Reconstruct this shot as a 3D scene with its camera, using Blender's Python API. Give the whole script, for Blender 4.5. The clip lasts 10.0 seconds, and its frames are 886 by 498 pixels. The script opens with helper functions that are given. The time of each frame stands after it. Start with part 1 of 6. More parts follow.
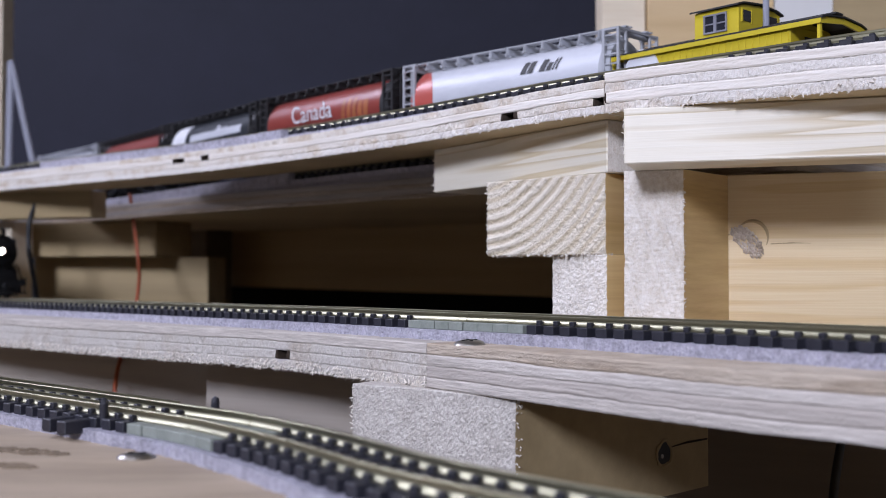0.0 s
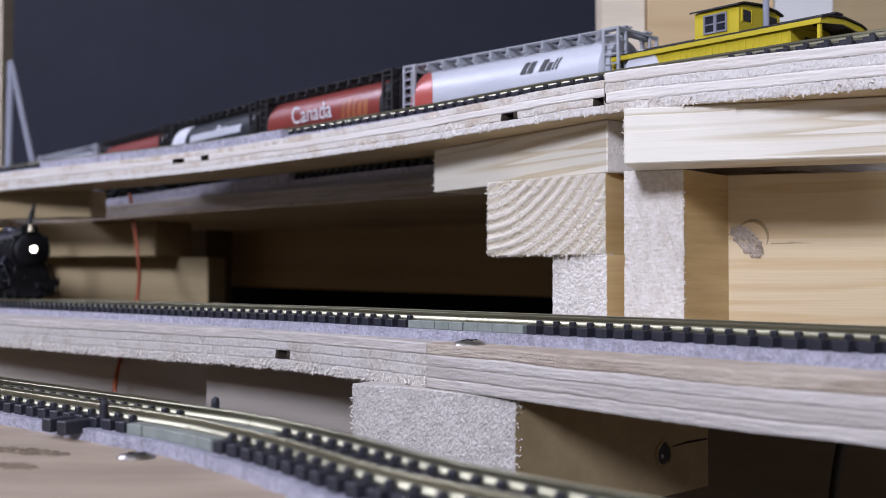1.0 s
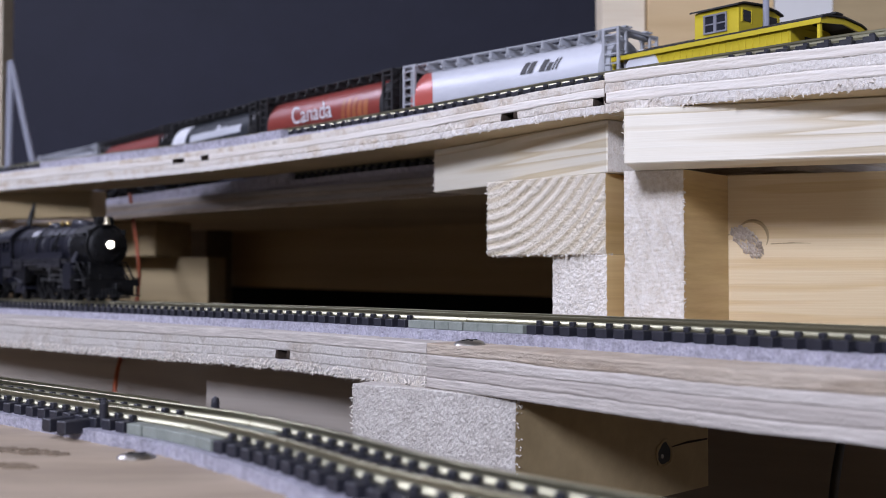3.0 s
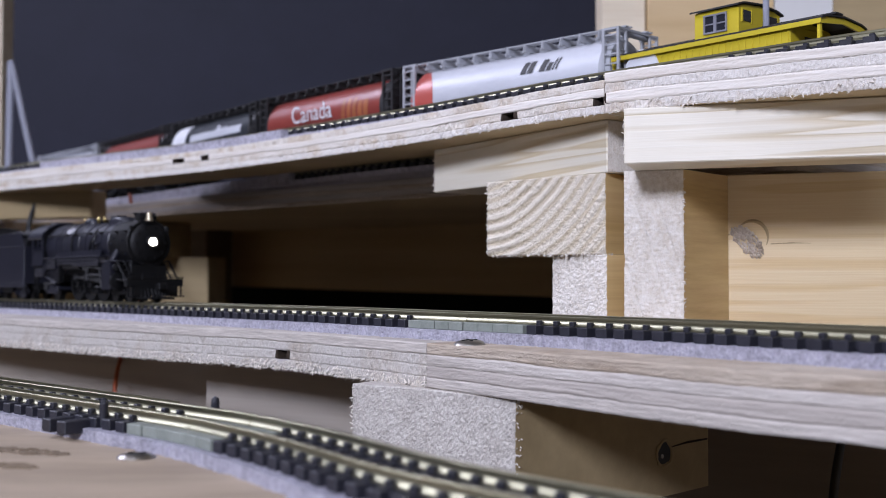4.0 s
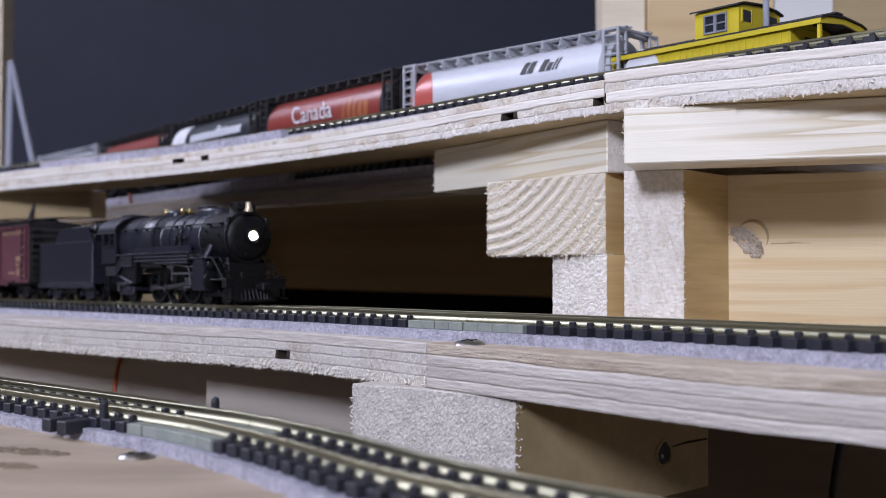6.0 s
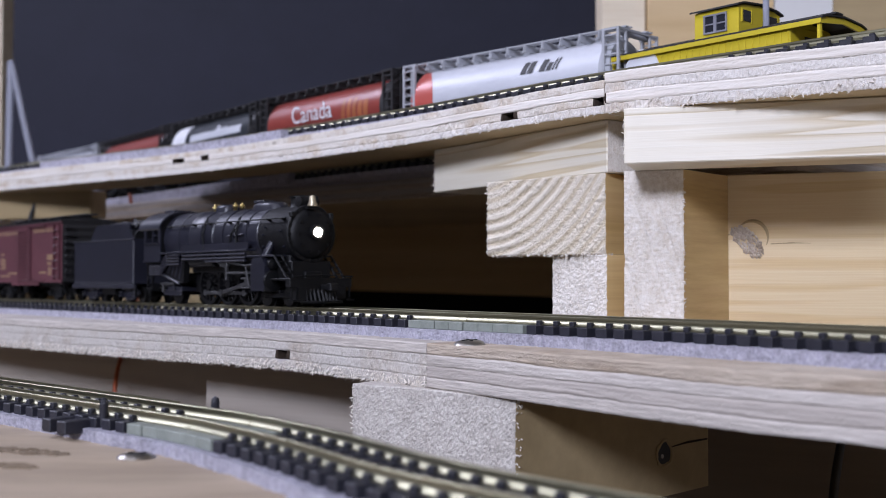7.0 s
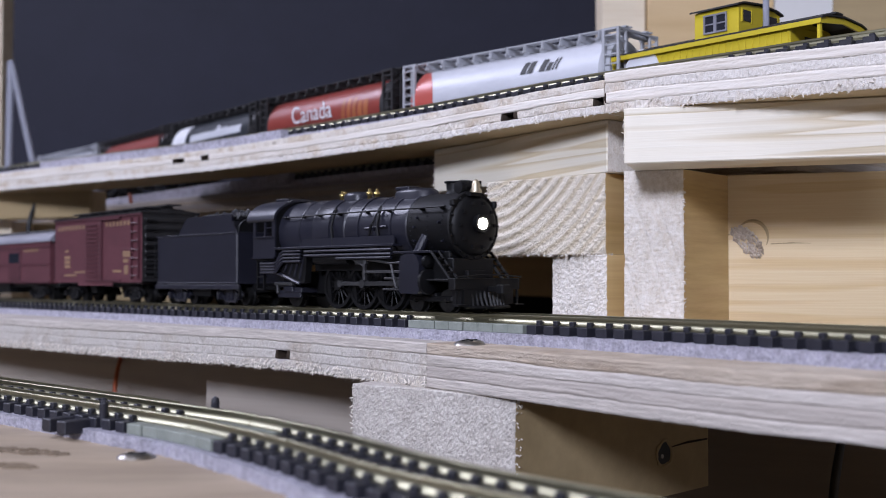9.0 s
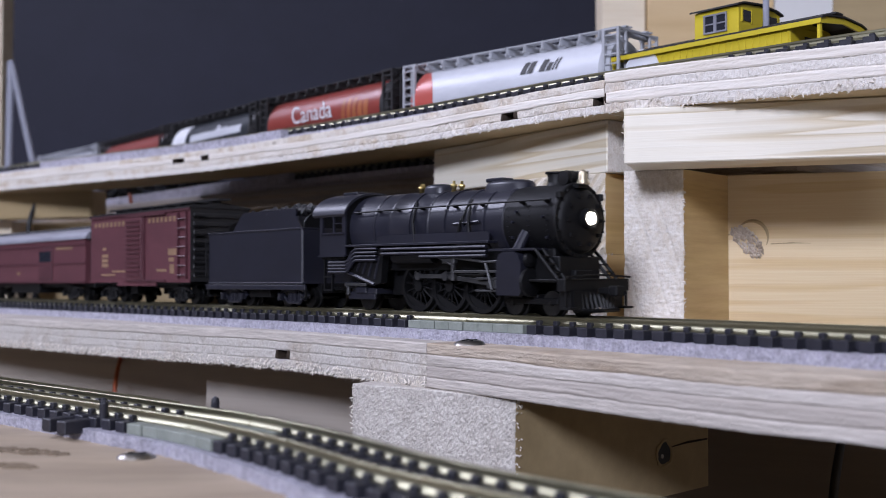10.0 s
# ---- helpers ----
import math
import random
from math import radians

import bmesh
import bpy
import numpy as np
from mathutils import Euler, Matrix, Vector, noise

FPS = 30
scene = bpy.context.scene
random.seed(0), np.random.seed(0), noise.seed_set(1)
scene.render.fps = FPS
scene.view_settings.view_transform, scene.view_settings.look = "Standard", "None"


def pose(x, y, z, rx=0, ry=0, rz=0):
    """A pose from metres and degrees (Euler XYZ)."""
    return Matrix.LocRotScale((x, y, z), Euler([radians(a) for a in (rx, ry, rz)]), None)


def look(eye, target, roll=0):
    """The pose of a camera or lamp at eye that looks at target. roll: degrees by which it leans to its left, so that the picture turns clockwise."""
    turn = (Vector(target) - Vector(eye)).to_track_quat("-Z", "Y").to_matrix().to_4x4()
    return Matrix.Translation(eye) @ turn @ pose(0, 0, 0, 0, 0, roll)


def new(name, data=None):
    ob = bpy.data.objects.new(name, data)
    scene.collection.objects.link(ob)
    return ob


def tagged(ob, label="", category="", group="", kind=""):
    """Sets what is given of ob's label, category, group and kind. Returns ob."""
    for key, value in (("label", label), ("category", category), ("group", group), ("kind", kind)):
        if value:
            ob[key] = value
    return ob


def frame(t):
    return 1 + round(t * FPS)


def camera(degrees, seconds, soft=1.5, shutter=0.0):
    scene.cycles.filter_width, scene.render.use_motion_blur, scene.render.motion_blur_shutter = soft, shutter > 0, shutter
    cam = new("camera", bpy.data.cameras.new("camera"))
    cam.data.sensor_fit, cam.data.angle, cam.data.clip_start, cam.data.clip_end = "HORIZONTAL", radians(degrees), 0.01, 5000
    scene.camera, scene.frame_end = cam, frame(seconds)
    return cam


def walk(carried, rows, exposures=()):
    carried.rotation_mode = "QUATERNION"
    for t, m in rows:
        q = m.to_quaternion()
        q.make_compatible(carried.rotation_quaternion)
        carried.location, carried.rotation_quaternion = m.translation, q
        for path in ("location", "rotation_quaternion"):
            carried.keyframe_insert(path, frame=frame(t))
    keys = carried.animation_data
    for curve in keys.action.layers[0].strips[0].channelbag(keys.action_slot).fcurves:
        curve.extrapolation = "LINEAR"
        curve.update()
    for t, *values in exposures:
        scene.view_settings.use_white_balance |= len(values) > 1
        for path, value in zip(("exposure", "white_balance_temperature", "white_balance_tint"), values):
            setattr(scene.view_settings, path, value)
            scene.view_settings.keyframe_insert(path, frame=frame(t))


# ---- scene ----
# ---- camera ----
# Lengths below are in millimetres seen from the lens: x right, y ahead, z up; MM and LENS_Z turn them into the room.
MM = 0.001
LENS_Z = 1.2
cam = camera(44.1, 10.0, soft=0.6, shutter=0.5)
cam.data.dof.use_dof = True
cam.data.dof.focus_distance = 0.232
cam.data.dof.aperture_fstop = 27.0
CAM_POSE = pose(0, 0, LENS_Z, 91.36, 0, 0)
walk(cam, [(0.0, CAM_POSE), (10.0, CAM_POSE)], exposures=[(0.0, 0.0), (10.0, 0.0)])

# ---- world and light ----
world = bpy.data.worlds.new("room_dusk")
scene.world = world
world.use_nodes = True
world.node_tree.nodes["Background"].inputs[0].default_value = (0.62, 0.7, 1.0, 1)
world.node_tree.nodes["Background"].inputs[1].default_value = 0.008


def area_lamp(name, where, target, size, watts, colour):
    lamp = bpy.data.lights.new(name, "AREA")
    lamp.shape, lamp.size, lamp.size_y, lamp.energy, lamp.color = "RECTANGLE", size[0], size[1], watts, colour
    ob = new(name, lamp)
    ob.matrix_world = look(where, target)
    return ob


area_lamp("room_key_light", (-0.52, -1.1, 1.8), (0.0, 0.28, 1.22), (0.26, 0.26), 25, (0.745, 0.785, 1.0))
area_lamp("ceiling_strip_light", (-0.2, -0.25, 2.36), (0.0, 0.3, 1.2), (1.5, 0.5), 7.0, (0.76, 0.79, 1.0))
area_lamp("ceiling_far_light", (-1.25, 0.75, 2.3), (0.0, 0.3, 1.2), (0.6, 0.4), 20, (0.735, 0.76, 1.0))


# ---- material helpers ----
def material(name, base=(0.5, 0.5, 0.5), rough=0.6, metal=0.0):
    m = bpy.data.materials.new(name)
    m.use_nodes = True
    b = m.node_tree.nodes["Principled BSDF"]
    b.inputs["Base Color"].default_value = (*base, 1)
    b.inputs["Roughness"].default_value = rough
    b.inputs["Metallic"].default_value = metal
    return m


def node(m, kind, **sets):
    n = m.node_tree.nodes.new(kind)
    for key, value in sets.items():
        n.inputs[key].default_value = value
    return n


def wire(m, a, b):
    m.node_tree.links.new(a, b)


def grained(name, colours, stretch, scale=1.0, rough=0.7, metal=0.0, bump=0.3, fine=6.0, bump_dist=0.0003, spread=0.12):
    """A surface with two scales of variation; scale is in features per millimetre along the finest axis."""
    m = material(name, colours[0], rough, metal)
    b = m.node_tree.nodes["Principled BSDF"]
    co = node(m, "ShaderNodeTexCoord")
    mp = node(m, "ShaderNodeMapping", Scale=tuple(1000 * scale * s for s in stretch))
    info = node(m, "ShaderNodeObjectInfo")
    off = node(m, "ShaderNodeVectorMath", **{})
    off.operation = "SCALE"
    off.inputs[0].default_value = (0.31, 0.17, 0.23)
    wire(m, info.outputs["Random"], off.inputs["Scale"])
    add = node(m, "ShaderNodeVectorMath")
    wire(m, co.outputs["Object"], add.inputs[0])
    wire(m, off.outputs[0], add.inputs[1])
    wire(m, add.outputs[0], mp.inputs["Vector"])
    n1 = node(m, "ShaderNodeTexNoise", Scale=0.25, Detail=6.0, Roughness=0.6, Distortion=0.6)
    n2 = node(m, "ShaderNodeTexNoise", Scale=fine * 0.25, Detail=4.0, Roughness=0.7)
    wire(m, mp.outputs[0], n1.inputs["Vector"])
    wire(m, mp.outputs[0], n2.inputs["Vector"])
    ramp = node(m, "ShaderNodeValToRGB")
    ramp.color_ramp.elements[0].position, ramp.color_ramp.elements[1].position = 0.32, 0.68
    ramp.color_ramp.elements[0].color, ramp.color_ramp.elements[1].color = (*colours[0], 1), (*colours[1], 1)
    wire(m, n1.outputs["Fac"], ramp.inputs["Fac"])
    mix = node(m, "ShaderNodeMixRGB")
    mix.blend_type = "OVERLAY"
    mix.inputs["Fac"].default_value = spread * 2
    wire(m, ramp.outputs[0], mix.inputs["Color1"])
    wire(m, n2.outputs["Fac"], mix.inputs["Color2"])
    wire(m, mix.outputs[0], b.inputs["Base Color"])
    bp = node(m, "ShaderNodeBump", Strength=bump, Distance=bump_dist)
    wire(m, n2.outputs["Fac"], bp.inputs["Height"])
    wire(m, bp.outputs[0], b.inputs["Normal"])
    return m


# wood
PALE = grained("pale_pine", ((0.62, 0.52, 0.38), (0.74, 0.65, 0.5)), (0.05, 1, 1), 0.35, 0.6, bump=0.25)
PINE = grained("clear_pine", ((0.52, 0.36, 0.18), (0.68, 0.52, 0.3)), (0.04, 0.6, 0.6), 0.22, 0.5, bump=0.12)
SAWN = grained("rough_sawn_wood", ((0.66, 0.6, 0.52), (0.79, 0.74, 0.67)), (1, 1, 0.8), 1.4, 0.9, bump=0.7, fine=4, bump_dist=0.0004, spread=0.3)
# Darker copy of SAWN: the dimmer light low down is put into its colour.
SAWN_SHADE = grained("shade_toned_sawn_wood", ((0.45, 0.41, 0.365), (0.57, 0.53, 0.48)), (1, 1, 0.7), 1.4, 0.9, bump=0.7, fine=4, bump_dist=0.0004, spread=0.3)
VENEER = grained("ply_veneer", ((0.66, 0.6, 0.53), (0.8, 0.755, 0.69)), (0.05, 0.05, 1), 1.5, 0.75, bump=0.4, bump_dist=0.0003, spread=0.16)
# Darker copy of VENEER for the lower shelf, with shade in the colour.
VENEER_SHADE = grained("shade_toned_ply_veneer", ((0.43, 0.385, 0.34), (0.56, 0.51, 0.46)), (0.08, 0.08, 1), 1.6, 0.8, bump=0.6, bump_dist=0.0003, spread=0.25)
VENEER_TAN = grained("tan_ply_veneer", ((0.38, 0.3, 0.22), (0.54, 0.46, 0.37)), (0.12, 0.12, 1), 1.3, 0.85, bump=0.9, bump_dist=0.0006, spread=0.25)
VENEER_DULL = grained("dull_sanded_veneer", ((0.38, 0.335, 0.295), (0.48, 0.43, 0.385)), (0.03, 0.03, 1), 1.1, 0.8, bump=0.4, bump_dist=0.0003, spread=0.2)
DECK = grained("ply_deck_face", ((0.31, 0.235, 0.16), (0.45, 0.36, 0.265)), (0.1, 0.3, 0.3), 0.16, 0.6, bump=0.25, spread=0.25)
TAN = grained("tan_board", ((0.5, 0.36, 0.17), (0.6, 0.45, 0.24)), (0.02, 0.4, 0.4), 0.2, 0.7, bump=0.1)
# Brown wood; on the shelf supports its dark tone also stands for shade.
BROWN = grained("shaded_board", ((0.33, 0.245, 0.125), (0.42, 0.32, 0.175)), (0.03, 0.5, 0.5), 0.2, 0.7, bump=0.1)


def ring_grain(name, light, dark, centre, pitch):
    """Sawn end grain: growth rings about a centre (x, z in millimetres of the block)."""
    m = material(name, light, 0.88)
    b = m.node_tree.nodes["Principled BSDF"]
    co = node(m, "ShaderNodeTexCoord")
    mp = node(m, "ShaderNodeMapping", Location=(-centre[0], 0, -centre[1]), Scale=(1000, 0.0, 1000))
    wire(m, co.outputs["Object"], mp.inputs["Vector"])
    warp = node(m, "ShaderNodeTexNoise", Scale=0.06, Detail=2.0)
    wire(m, mp.outputs[0], warp.inputs["Vector"])
    rad = node(m, "ShaderNodeVectorMath")
    rad.operation = "LENGTH"
    wire(m, mp.outputs[0], rad.inputs[0])
    add = node(m, "ShaderNodeMath")
    add.operation = "MULTIPLY_ADD"
    add.inputs[1].default_value = 2.4
    wire(m, warp.outputs["Fac"], add.inputs[0])
    wire(m, rad.outputs["Value"], add.inputs[2])
    wave = node(m, "ShaderNodeMath")
    wave.operation = "PINGPONG"
    wave.inputs[1].default_value = pitch
    wire(m, add.outputs[0], wave.inputs[0])
    ramp = node(m, "ShaderNodeValToRGB")
    e = ramp.color_ramp.elements
    e[0].position, e[0].color = 0.25, (*dark, 1)
    e[1].position, e[1].color = 0.6, (*light, 1)
    unit = node(m, "ShaderNodeMath")
    unit.operation = "DIVIDE"
    unit.inputs[1].default_value = pitch
    wire(m, wave.outputs[0], unit.inputs[0])
    wire(m, unit.outputs[0], ramp.inputs["Fac"])
    fuzz = node(m, "ShaderNodeTexNoise", Scale=3.0, Detail=6.0, Roughness=0.75)
    wire(m, mp.outputs[0], fuzz.inputs["Vector"])
    mix = node(m, "ShaderNodeMixRGB", Fac=0.45)
    mix.blend_type = "OVERLAY"
    wire(m, ramp.outputs[0], mix.inputs["Color1"])
    wire(m, fuzz.outputs["Fac"], mix.inputs["Color2"])
    wire(m, mix.outputs[0], b.inputs["Base Color"])
    tall = node(m, "ShaderNodeMath")
    tall.operation = "MULTIPLY_ADD"
    tall.inputs[1].default_value = 0.8
    wire(m, fuzz.outputs["Fac"], tall.inputs[0])
    wire(m, unit.outputs[0], tall.inputs[2])
    bp = node(m, "ShaderNodeBump", Strength=1.0, Distance=0.00042)
    wire(m, tall.outputs[0], bp.inputs["Height"])
    wire(m, bp.outputs[0], b.inputs["Normal"])
    return m


def banded(name, light, dark, scale, squash):
    """Planed flat-sawn pine with wavy lengthwise bands of late wood along x."""
    m = material(name, light, 0.5)
    b = m.node_tree.nodes["Principled BSDF"]
    co = node(m, "ShaderNodeTexCoord")
    mp = node(m, "ShaderNodeMapping", Scale=(1000 * squash, 1000 * squash, 1000))
    wire(m, co.outputs["Object"], mp.inputs["Vector"])
    warp = node(m, "ShaderNodeTexNoise", Scale=0.12, Detail=2.0, Roughness=0.45)
    wire(m, mp.outputs[0], warp.inputs["Vector"])
    mul = node(m, "ShaderNodeMath")
    mul.operation = "MULTIPLY"
    mul.inputs[1].default_value = scale
    wire(m, warp.outputs["Fac"], mul.inputs[0])
    frac = node(m, "ShaderNodeMath")
    frac.operation = "FRACT"
    wire(m, mul.outputs[0], frac.inputs[0])
    ramp = node(m, "ShaderNodeValToRGB")
    e = ramp.color_ramp.elements
    e[0].position, e[0].color = 0.55, (*light, 1)
    e[1].position, e[1].color = 0.9, (*dark, 1)
    last = e.new(1.0)
    last.color = (*light, 1)
    wire(m, frac.outputs[0], ramp.inputs["Fac"])
    fine_mp = node(m, "ShaderNodeMapping", Scale=(40, 40, 2500))
    wire(m, co.outputs["Object"], fine_mp.inputs["Vector"])
    fuzz = node(m, "ShaderNodeTexNoise", Scale=1.0, Detail=4.0)
    wire(m, fine_mp.outputs[0], fuzz.inputs["Vector"])
    mix = node(m, "ShaderNodeMixRGB", Fac=0.18)
    mix.blend_type = "OVERLAY"
    wire(m, ramp.outputs[0], mix.inputs["Color1"])
    wire(m, fuzz.outputs["Fac"], mix.inputs["Color2"])
    wire(m, mix.outputs[0], b.inputs["Base Color"])
    ridge = node(m, "ShaderNodeBump", Strength=0.5, Distance=0.0006)
    wire(m, ramp.outputs[0], ridge.inputs["Height"])
    bp = node(m, "ShaderNodeBump", Strength=0.15, Distance=0.0002)
    wire(m, fuzz.outputs["Fac"], bp.inputs["Height"])
    wire(m, ridge.outputs[0], bp.inputs["Normal"])
    wire(m, bp.outputs[0], b.inputs["Normal"])
    return m


def torn_veneer(name, pale, tan, patch):
    """Cross-cut veneer: upright fibres, pale with torn tan patches a few millimetres long."""
    m = material(name, pale, 0.9)
    b = m.node_tree.nodes["Principled BSDF"]
    co = node(m, "ShaderNodeTexCoord")
    big = node(m, "ShaderNodeTexNoise", Scale=110.0, Detail=5.0, Roughness=0.65)
    wire(m, co.outputs["Object"], big.inputs["Vector"])
    mp = node(m, "ShaderNodeMapping", Scale=(3200, 3200, 1500))
    wire(m, co.outputs["Object"], mp.inputs["Vector"])
    fine = node(m, "ShaderNodeTexNoise", Scale=1.0, Detail=5.0, Roughness=0.7)
    wire(m, mp.outputs[0], fine.inputs["Vector"])
    ramp = node(m, "ShaderNodeValToRGB")
    e = ramp.color_ramp.elements
    e[0].position, e[0].color = patch, (*pale, 1)
    e[1].position, e[1].color = patch + 0.2, (*tan, 1)
    wire(m, big.outputs["Fac"], ramp.inputs["Fac"])
    mix = node(m, "ShaderNodeMixRGB", Fac=0.55)
    mix.blend_type = "OVERLAY"
    wire(m, ramp.outputs[0], mix.inputs["Color1"])
    wire(m, fine.outputs["Fac"], mix.inputs["Color2"])
    wire(m, mix.outputs[0], b.inputs["Base Color"])
    bp = node(m, "ShaderNodeBump", Strength=0.9, Distance=0.0004)
    wire(m, fine.outputs["Fac"], bp.inputs["Height"])
    wire(m, bp.outputs[0], b.inputs["Normal"])
    return m


TORN = torn_veneer("torn_cross_veneer", (0.77, 0.725, 0.67), (0.66, 0.575, 0.48), 0.5)
# TORN darkened for the lower shelf; the colour carries its weaker light.
TORN_SHADE = torn_veneer("shade_toned_torn_veneer", (0.57, 0.53, 0.48), (0.47, 0.41, 0.345), 0.5)
TORN_TAN = torn_veneer("torn_tan_veneer", (0.74, 0.685, 0.61), (0.55, 0.44, 0.32), 0.46)
RINGS = ring_grain("end_grain_rings", (0.76, 0.69, 0.575), (0.6, 0.51, 0.37), (-4, 42), 1.35)
BEAM = banded("wavy_pine", (0.8, 0.745, 0.62), (0.62, 0.52, 0.35), 7.0, 0.05)
BOARD = banded("clear_pine_board", (0.69, 0.54, 0.32), (0.62, 0.45, 0.23), 4.0, 0.05)
SIDE = grained("pine_side_grain", ((0.5, 0.335, 0.13), (0.68, 0.5, 0.25)), (0.12, 0.012, 0.6), 0.45, 0.55, bump=0.15, spread=0.2)
# Dark tone puts shade into under_board and keeps bounce off the bench low.
DARK_WOOD = grained("dark_brown_wood", ((0.12, 0.085, 0.05), (0.18, 0.13, 0.08)), (0.05, 0.5, 0.5), 0.2, 0.75, bump=0.1)
# Near-black wood: the shade inside hollows is put into the colour.
VOID = grained("void_shade_wood", ((0.02, 0.013, 0.008), (0.05, 0.033, 0.02)), (1, 1, 1), 1.0, 0.9, bump=0.4)
# track
RAIL = grained("nickel_rail", ((0.29, 0.275, 0.185), (0.42, 0.4, 0.28)), (0.1, 0.1, 1), 0.6, 0.4, 1.0, bump=0.05)
TIE = grained("black_plastic_tie", ((0.012, 0.012, 0.018), (0.02, 0.02, 0.028)), (1, 1, 1), 1.0, 0.5, bump=0.2)
TIE_PALE = grained("pale_green_tie", ((0.19, 0.21, 0.18), (0.25, 0.27, 0.235)), (1, 1, 1), 1.0, 0.55, bump=0.2)
JOIST = grained("grey_brown_pine", ((0.29, 0.25, 0.2), (0.42, 0.37, 0.32)), (0.03, 0.5, 0.5), 0.2, 0.7, bump=0.1)
KNOT_WOOD = grained("torn_knot_wood", ((0.34, 0.27, 0.2), (0.6, 0.52, 0.43)), (1, 1, 1), 1.0, 0.85, bump=0.8, bump_dist=0.0005, spread=0.3)
FOAM = grained("grey_foam_roadbed", ((0.36, 0.345, 0.41), (0.62, 0.6, 0.69)), (1, 1, 1), 2.8, 0.4, bump=1.0, fine=3, bump_dist=0.0009, spread=0.45)
STEEL = grained("screw_steel", ((0.35, 0.33, 0.3), (0.5, 0.47, 0.42)), (1, 1, 1), 1.0, 0.35, 1.0, bump=0.1)
NAVY = grained("navy_wall_paint", ((0.0135, 0.0145, 0.027), (0.016, 0.017, 0.032)), (1, 1, 1), 0.02, 0.8, bump=0.05)
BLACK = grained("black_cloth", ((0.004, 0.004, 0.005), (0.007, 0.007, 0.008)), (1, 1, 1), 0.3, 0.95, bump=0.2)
PANEL = grained("off_white_panel", ((0.6, 0.59, 0.57), (0.68, 0.67, 0.65)), (0.3, 1, 0.1), 0.05, 0.7, bump=0.1)
# Colour of the unseen room surfaces, chosen to bounce warm fill light.
BEIGE = grained("beige_bounce_paint", ((0.44, 0.405, 0.35), (0.5, 0.465, 0.4)), (1, 1, 1), 0.02, 0.8, bump=0.05)
UNDERSIDE = grained("tan_ply_underside", ((0.5, 0.38, 0.21), (0.62, 0.49, 0.29)), (0.05, 0.3, 0.3), 0.2, 0.7, bump=0.15)
CONCRETE = grained("concrete_floor", ((0.2, 0.19, 0.18), (0.27, 0.26, 0.25)), (1, 1, 1), 0.05, 0.8, bump=0.2)
ORANGE = material("orange_insulation", (0.36, 0.085, 0.035), 0.45)
CABLE = material("black_insulation", (0.012, 0.012, 0.014), 0.5)


# ---- mesh helpers ----
def w(x, y, z):
    return Vector((x * MM, y * MM, z * MM + LENS_Z))


def part(name, bm, mat, parent=None, label="", smooth=False):
    me = bpy.data.meshes.new(name)
    bmesh.ops.recalc_face_normals(bm, faces=bm.faces)
    bm.to_mesh(me)
    bm.free()
    me.materials.append(mat)
    if smooth:
        me.polygons.foreach_set("use_smooth", [True] * len(me.polygons))
    ob = new(name, me)
    ob.parent = parent
    if label:
        tagged(ob, label)
    return ob


def empty(name, m=None):
    ob = new(name)
    ob.empty_display_size = 0.01
    if m is not None:
        ob.matrix_world = m
    return ob


def block(bm, x0, x1, y0, y1, z0, z1, bevel=0.0):
    """A box in millimetres, with its edges rounded."""
    made = bmesh.ops.create_cube(bm, size=1.0)["verts"]
    for v in made:
        v.co = Vector((x0 + (v.co.x + 0.5) * (x1 - x0), y0 + (v.co.y + 0.5) * (y1 - y0), z0 + (v.co.z + 0.5) * (z1 - z0))) * MM
    if bevel:
        edges = list({e for v in made for e in v.link_edges})
        bmesh.ops.bevel(bm, geom=edges, offset=bevel * MM, segments=1, affect="EDGES", profile=0.5)
    return bm


def boxed(*dims, bevel=0.0):
    return block(bmesh.new(), *dims, bevel)


def tube(bm, points, radius, sides=8, caps=True):
    """A round bar through points (millimetres)."""
    pts = [Vector(p) for p in points]
    rings = []
    for i, p in enumerate(pts):
        d = (pts[min(i + 1, len(pts) - 1)] - pts[max(i - 1, 0)]).normalized()
        a = d.cross(Vector((0, 0, 1)) if abs(d.z) < 0.9 else Vector((1, 0, 0))).normalized()
        b = d.cross(a)
        r = radius[i] if isinstance(radius, (list, tuple)) else radius
        rings.append([bm.verts.new((p + (a * math.cos(k * math.tau / sides) + b * math.sin(k * math.tau / sides)) * r) * MM) for k in range(sides)])
    for r0, r1 in zip(rings, rings[1:]):
        for k in range(sides):
            bm.faces.new((r0[k], r0[(k + 1) % sides], r1[(k + 1) % sides], r1[k]))
    if caps:
        bm.faces.new(rings[0])
        bm.faces.new(rings[-1][::-1])
    return bm


def tubed(points, radius, sides=8):
    return tube(bmesh.new(), points, radius, sides)


def extruded(profile, y0, y1, axis="y"):
    """A closed outline of (x, z) pulled from y0 to y1; axis x pulls (y, z) along x, axis z (x, y) along z."""
    bm = bmesh.new()
    put = {"y": lambda a, b, c: (a, c, b), "x": lambda a, b, c: (c, a, b), "z": lambda a, b, c: (a, b, c)}[axis]
    ends = [[bm.verts.new(Vector(put(a, b, c)) * MM) for a, b in profile] for c in (y0, y1)]
    n = len(profile)
    bm.faces.new(ends[0])
    bm.faces.new(ends[1][::-1])
    for i in range(n):
        bm.faces.new((ends[0][i], ends[0][(i + 1) % n], ends[1][(i + 1) % n], ends[1][i]))
    return bm


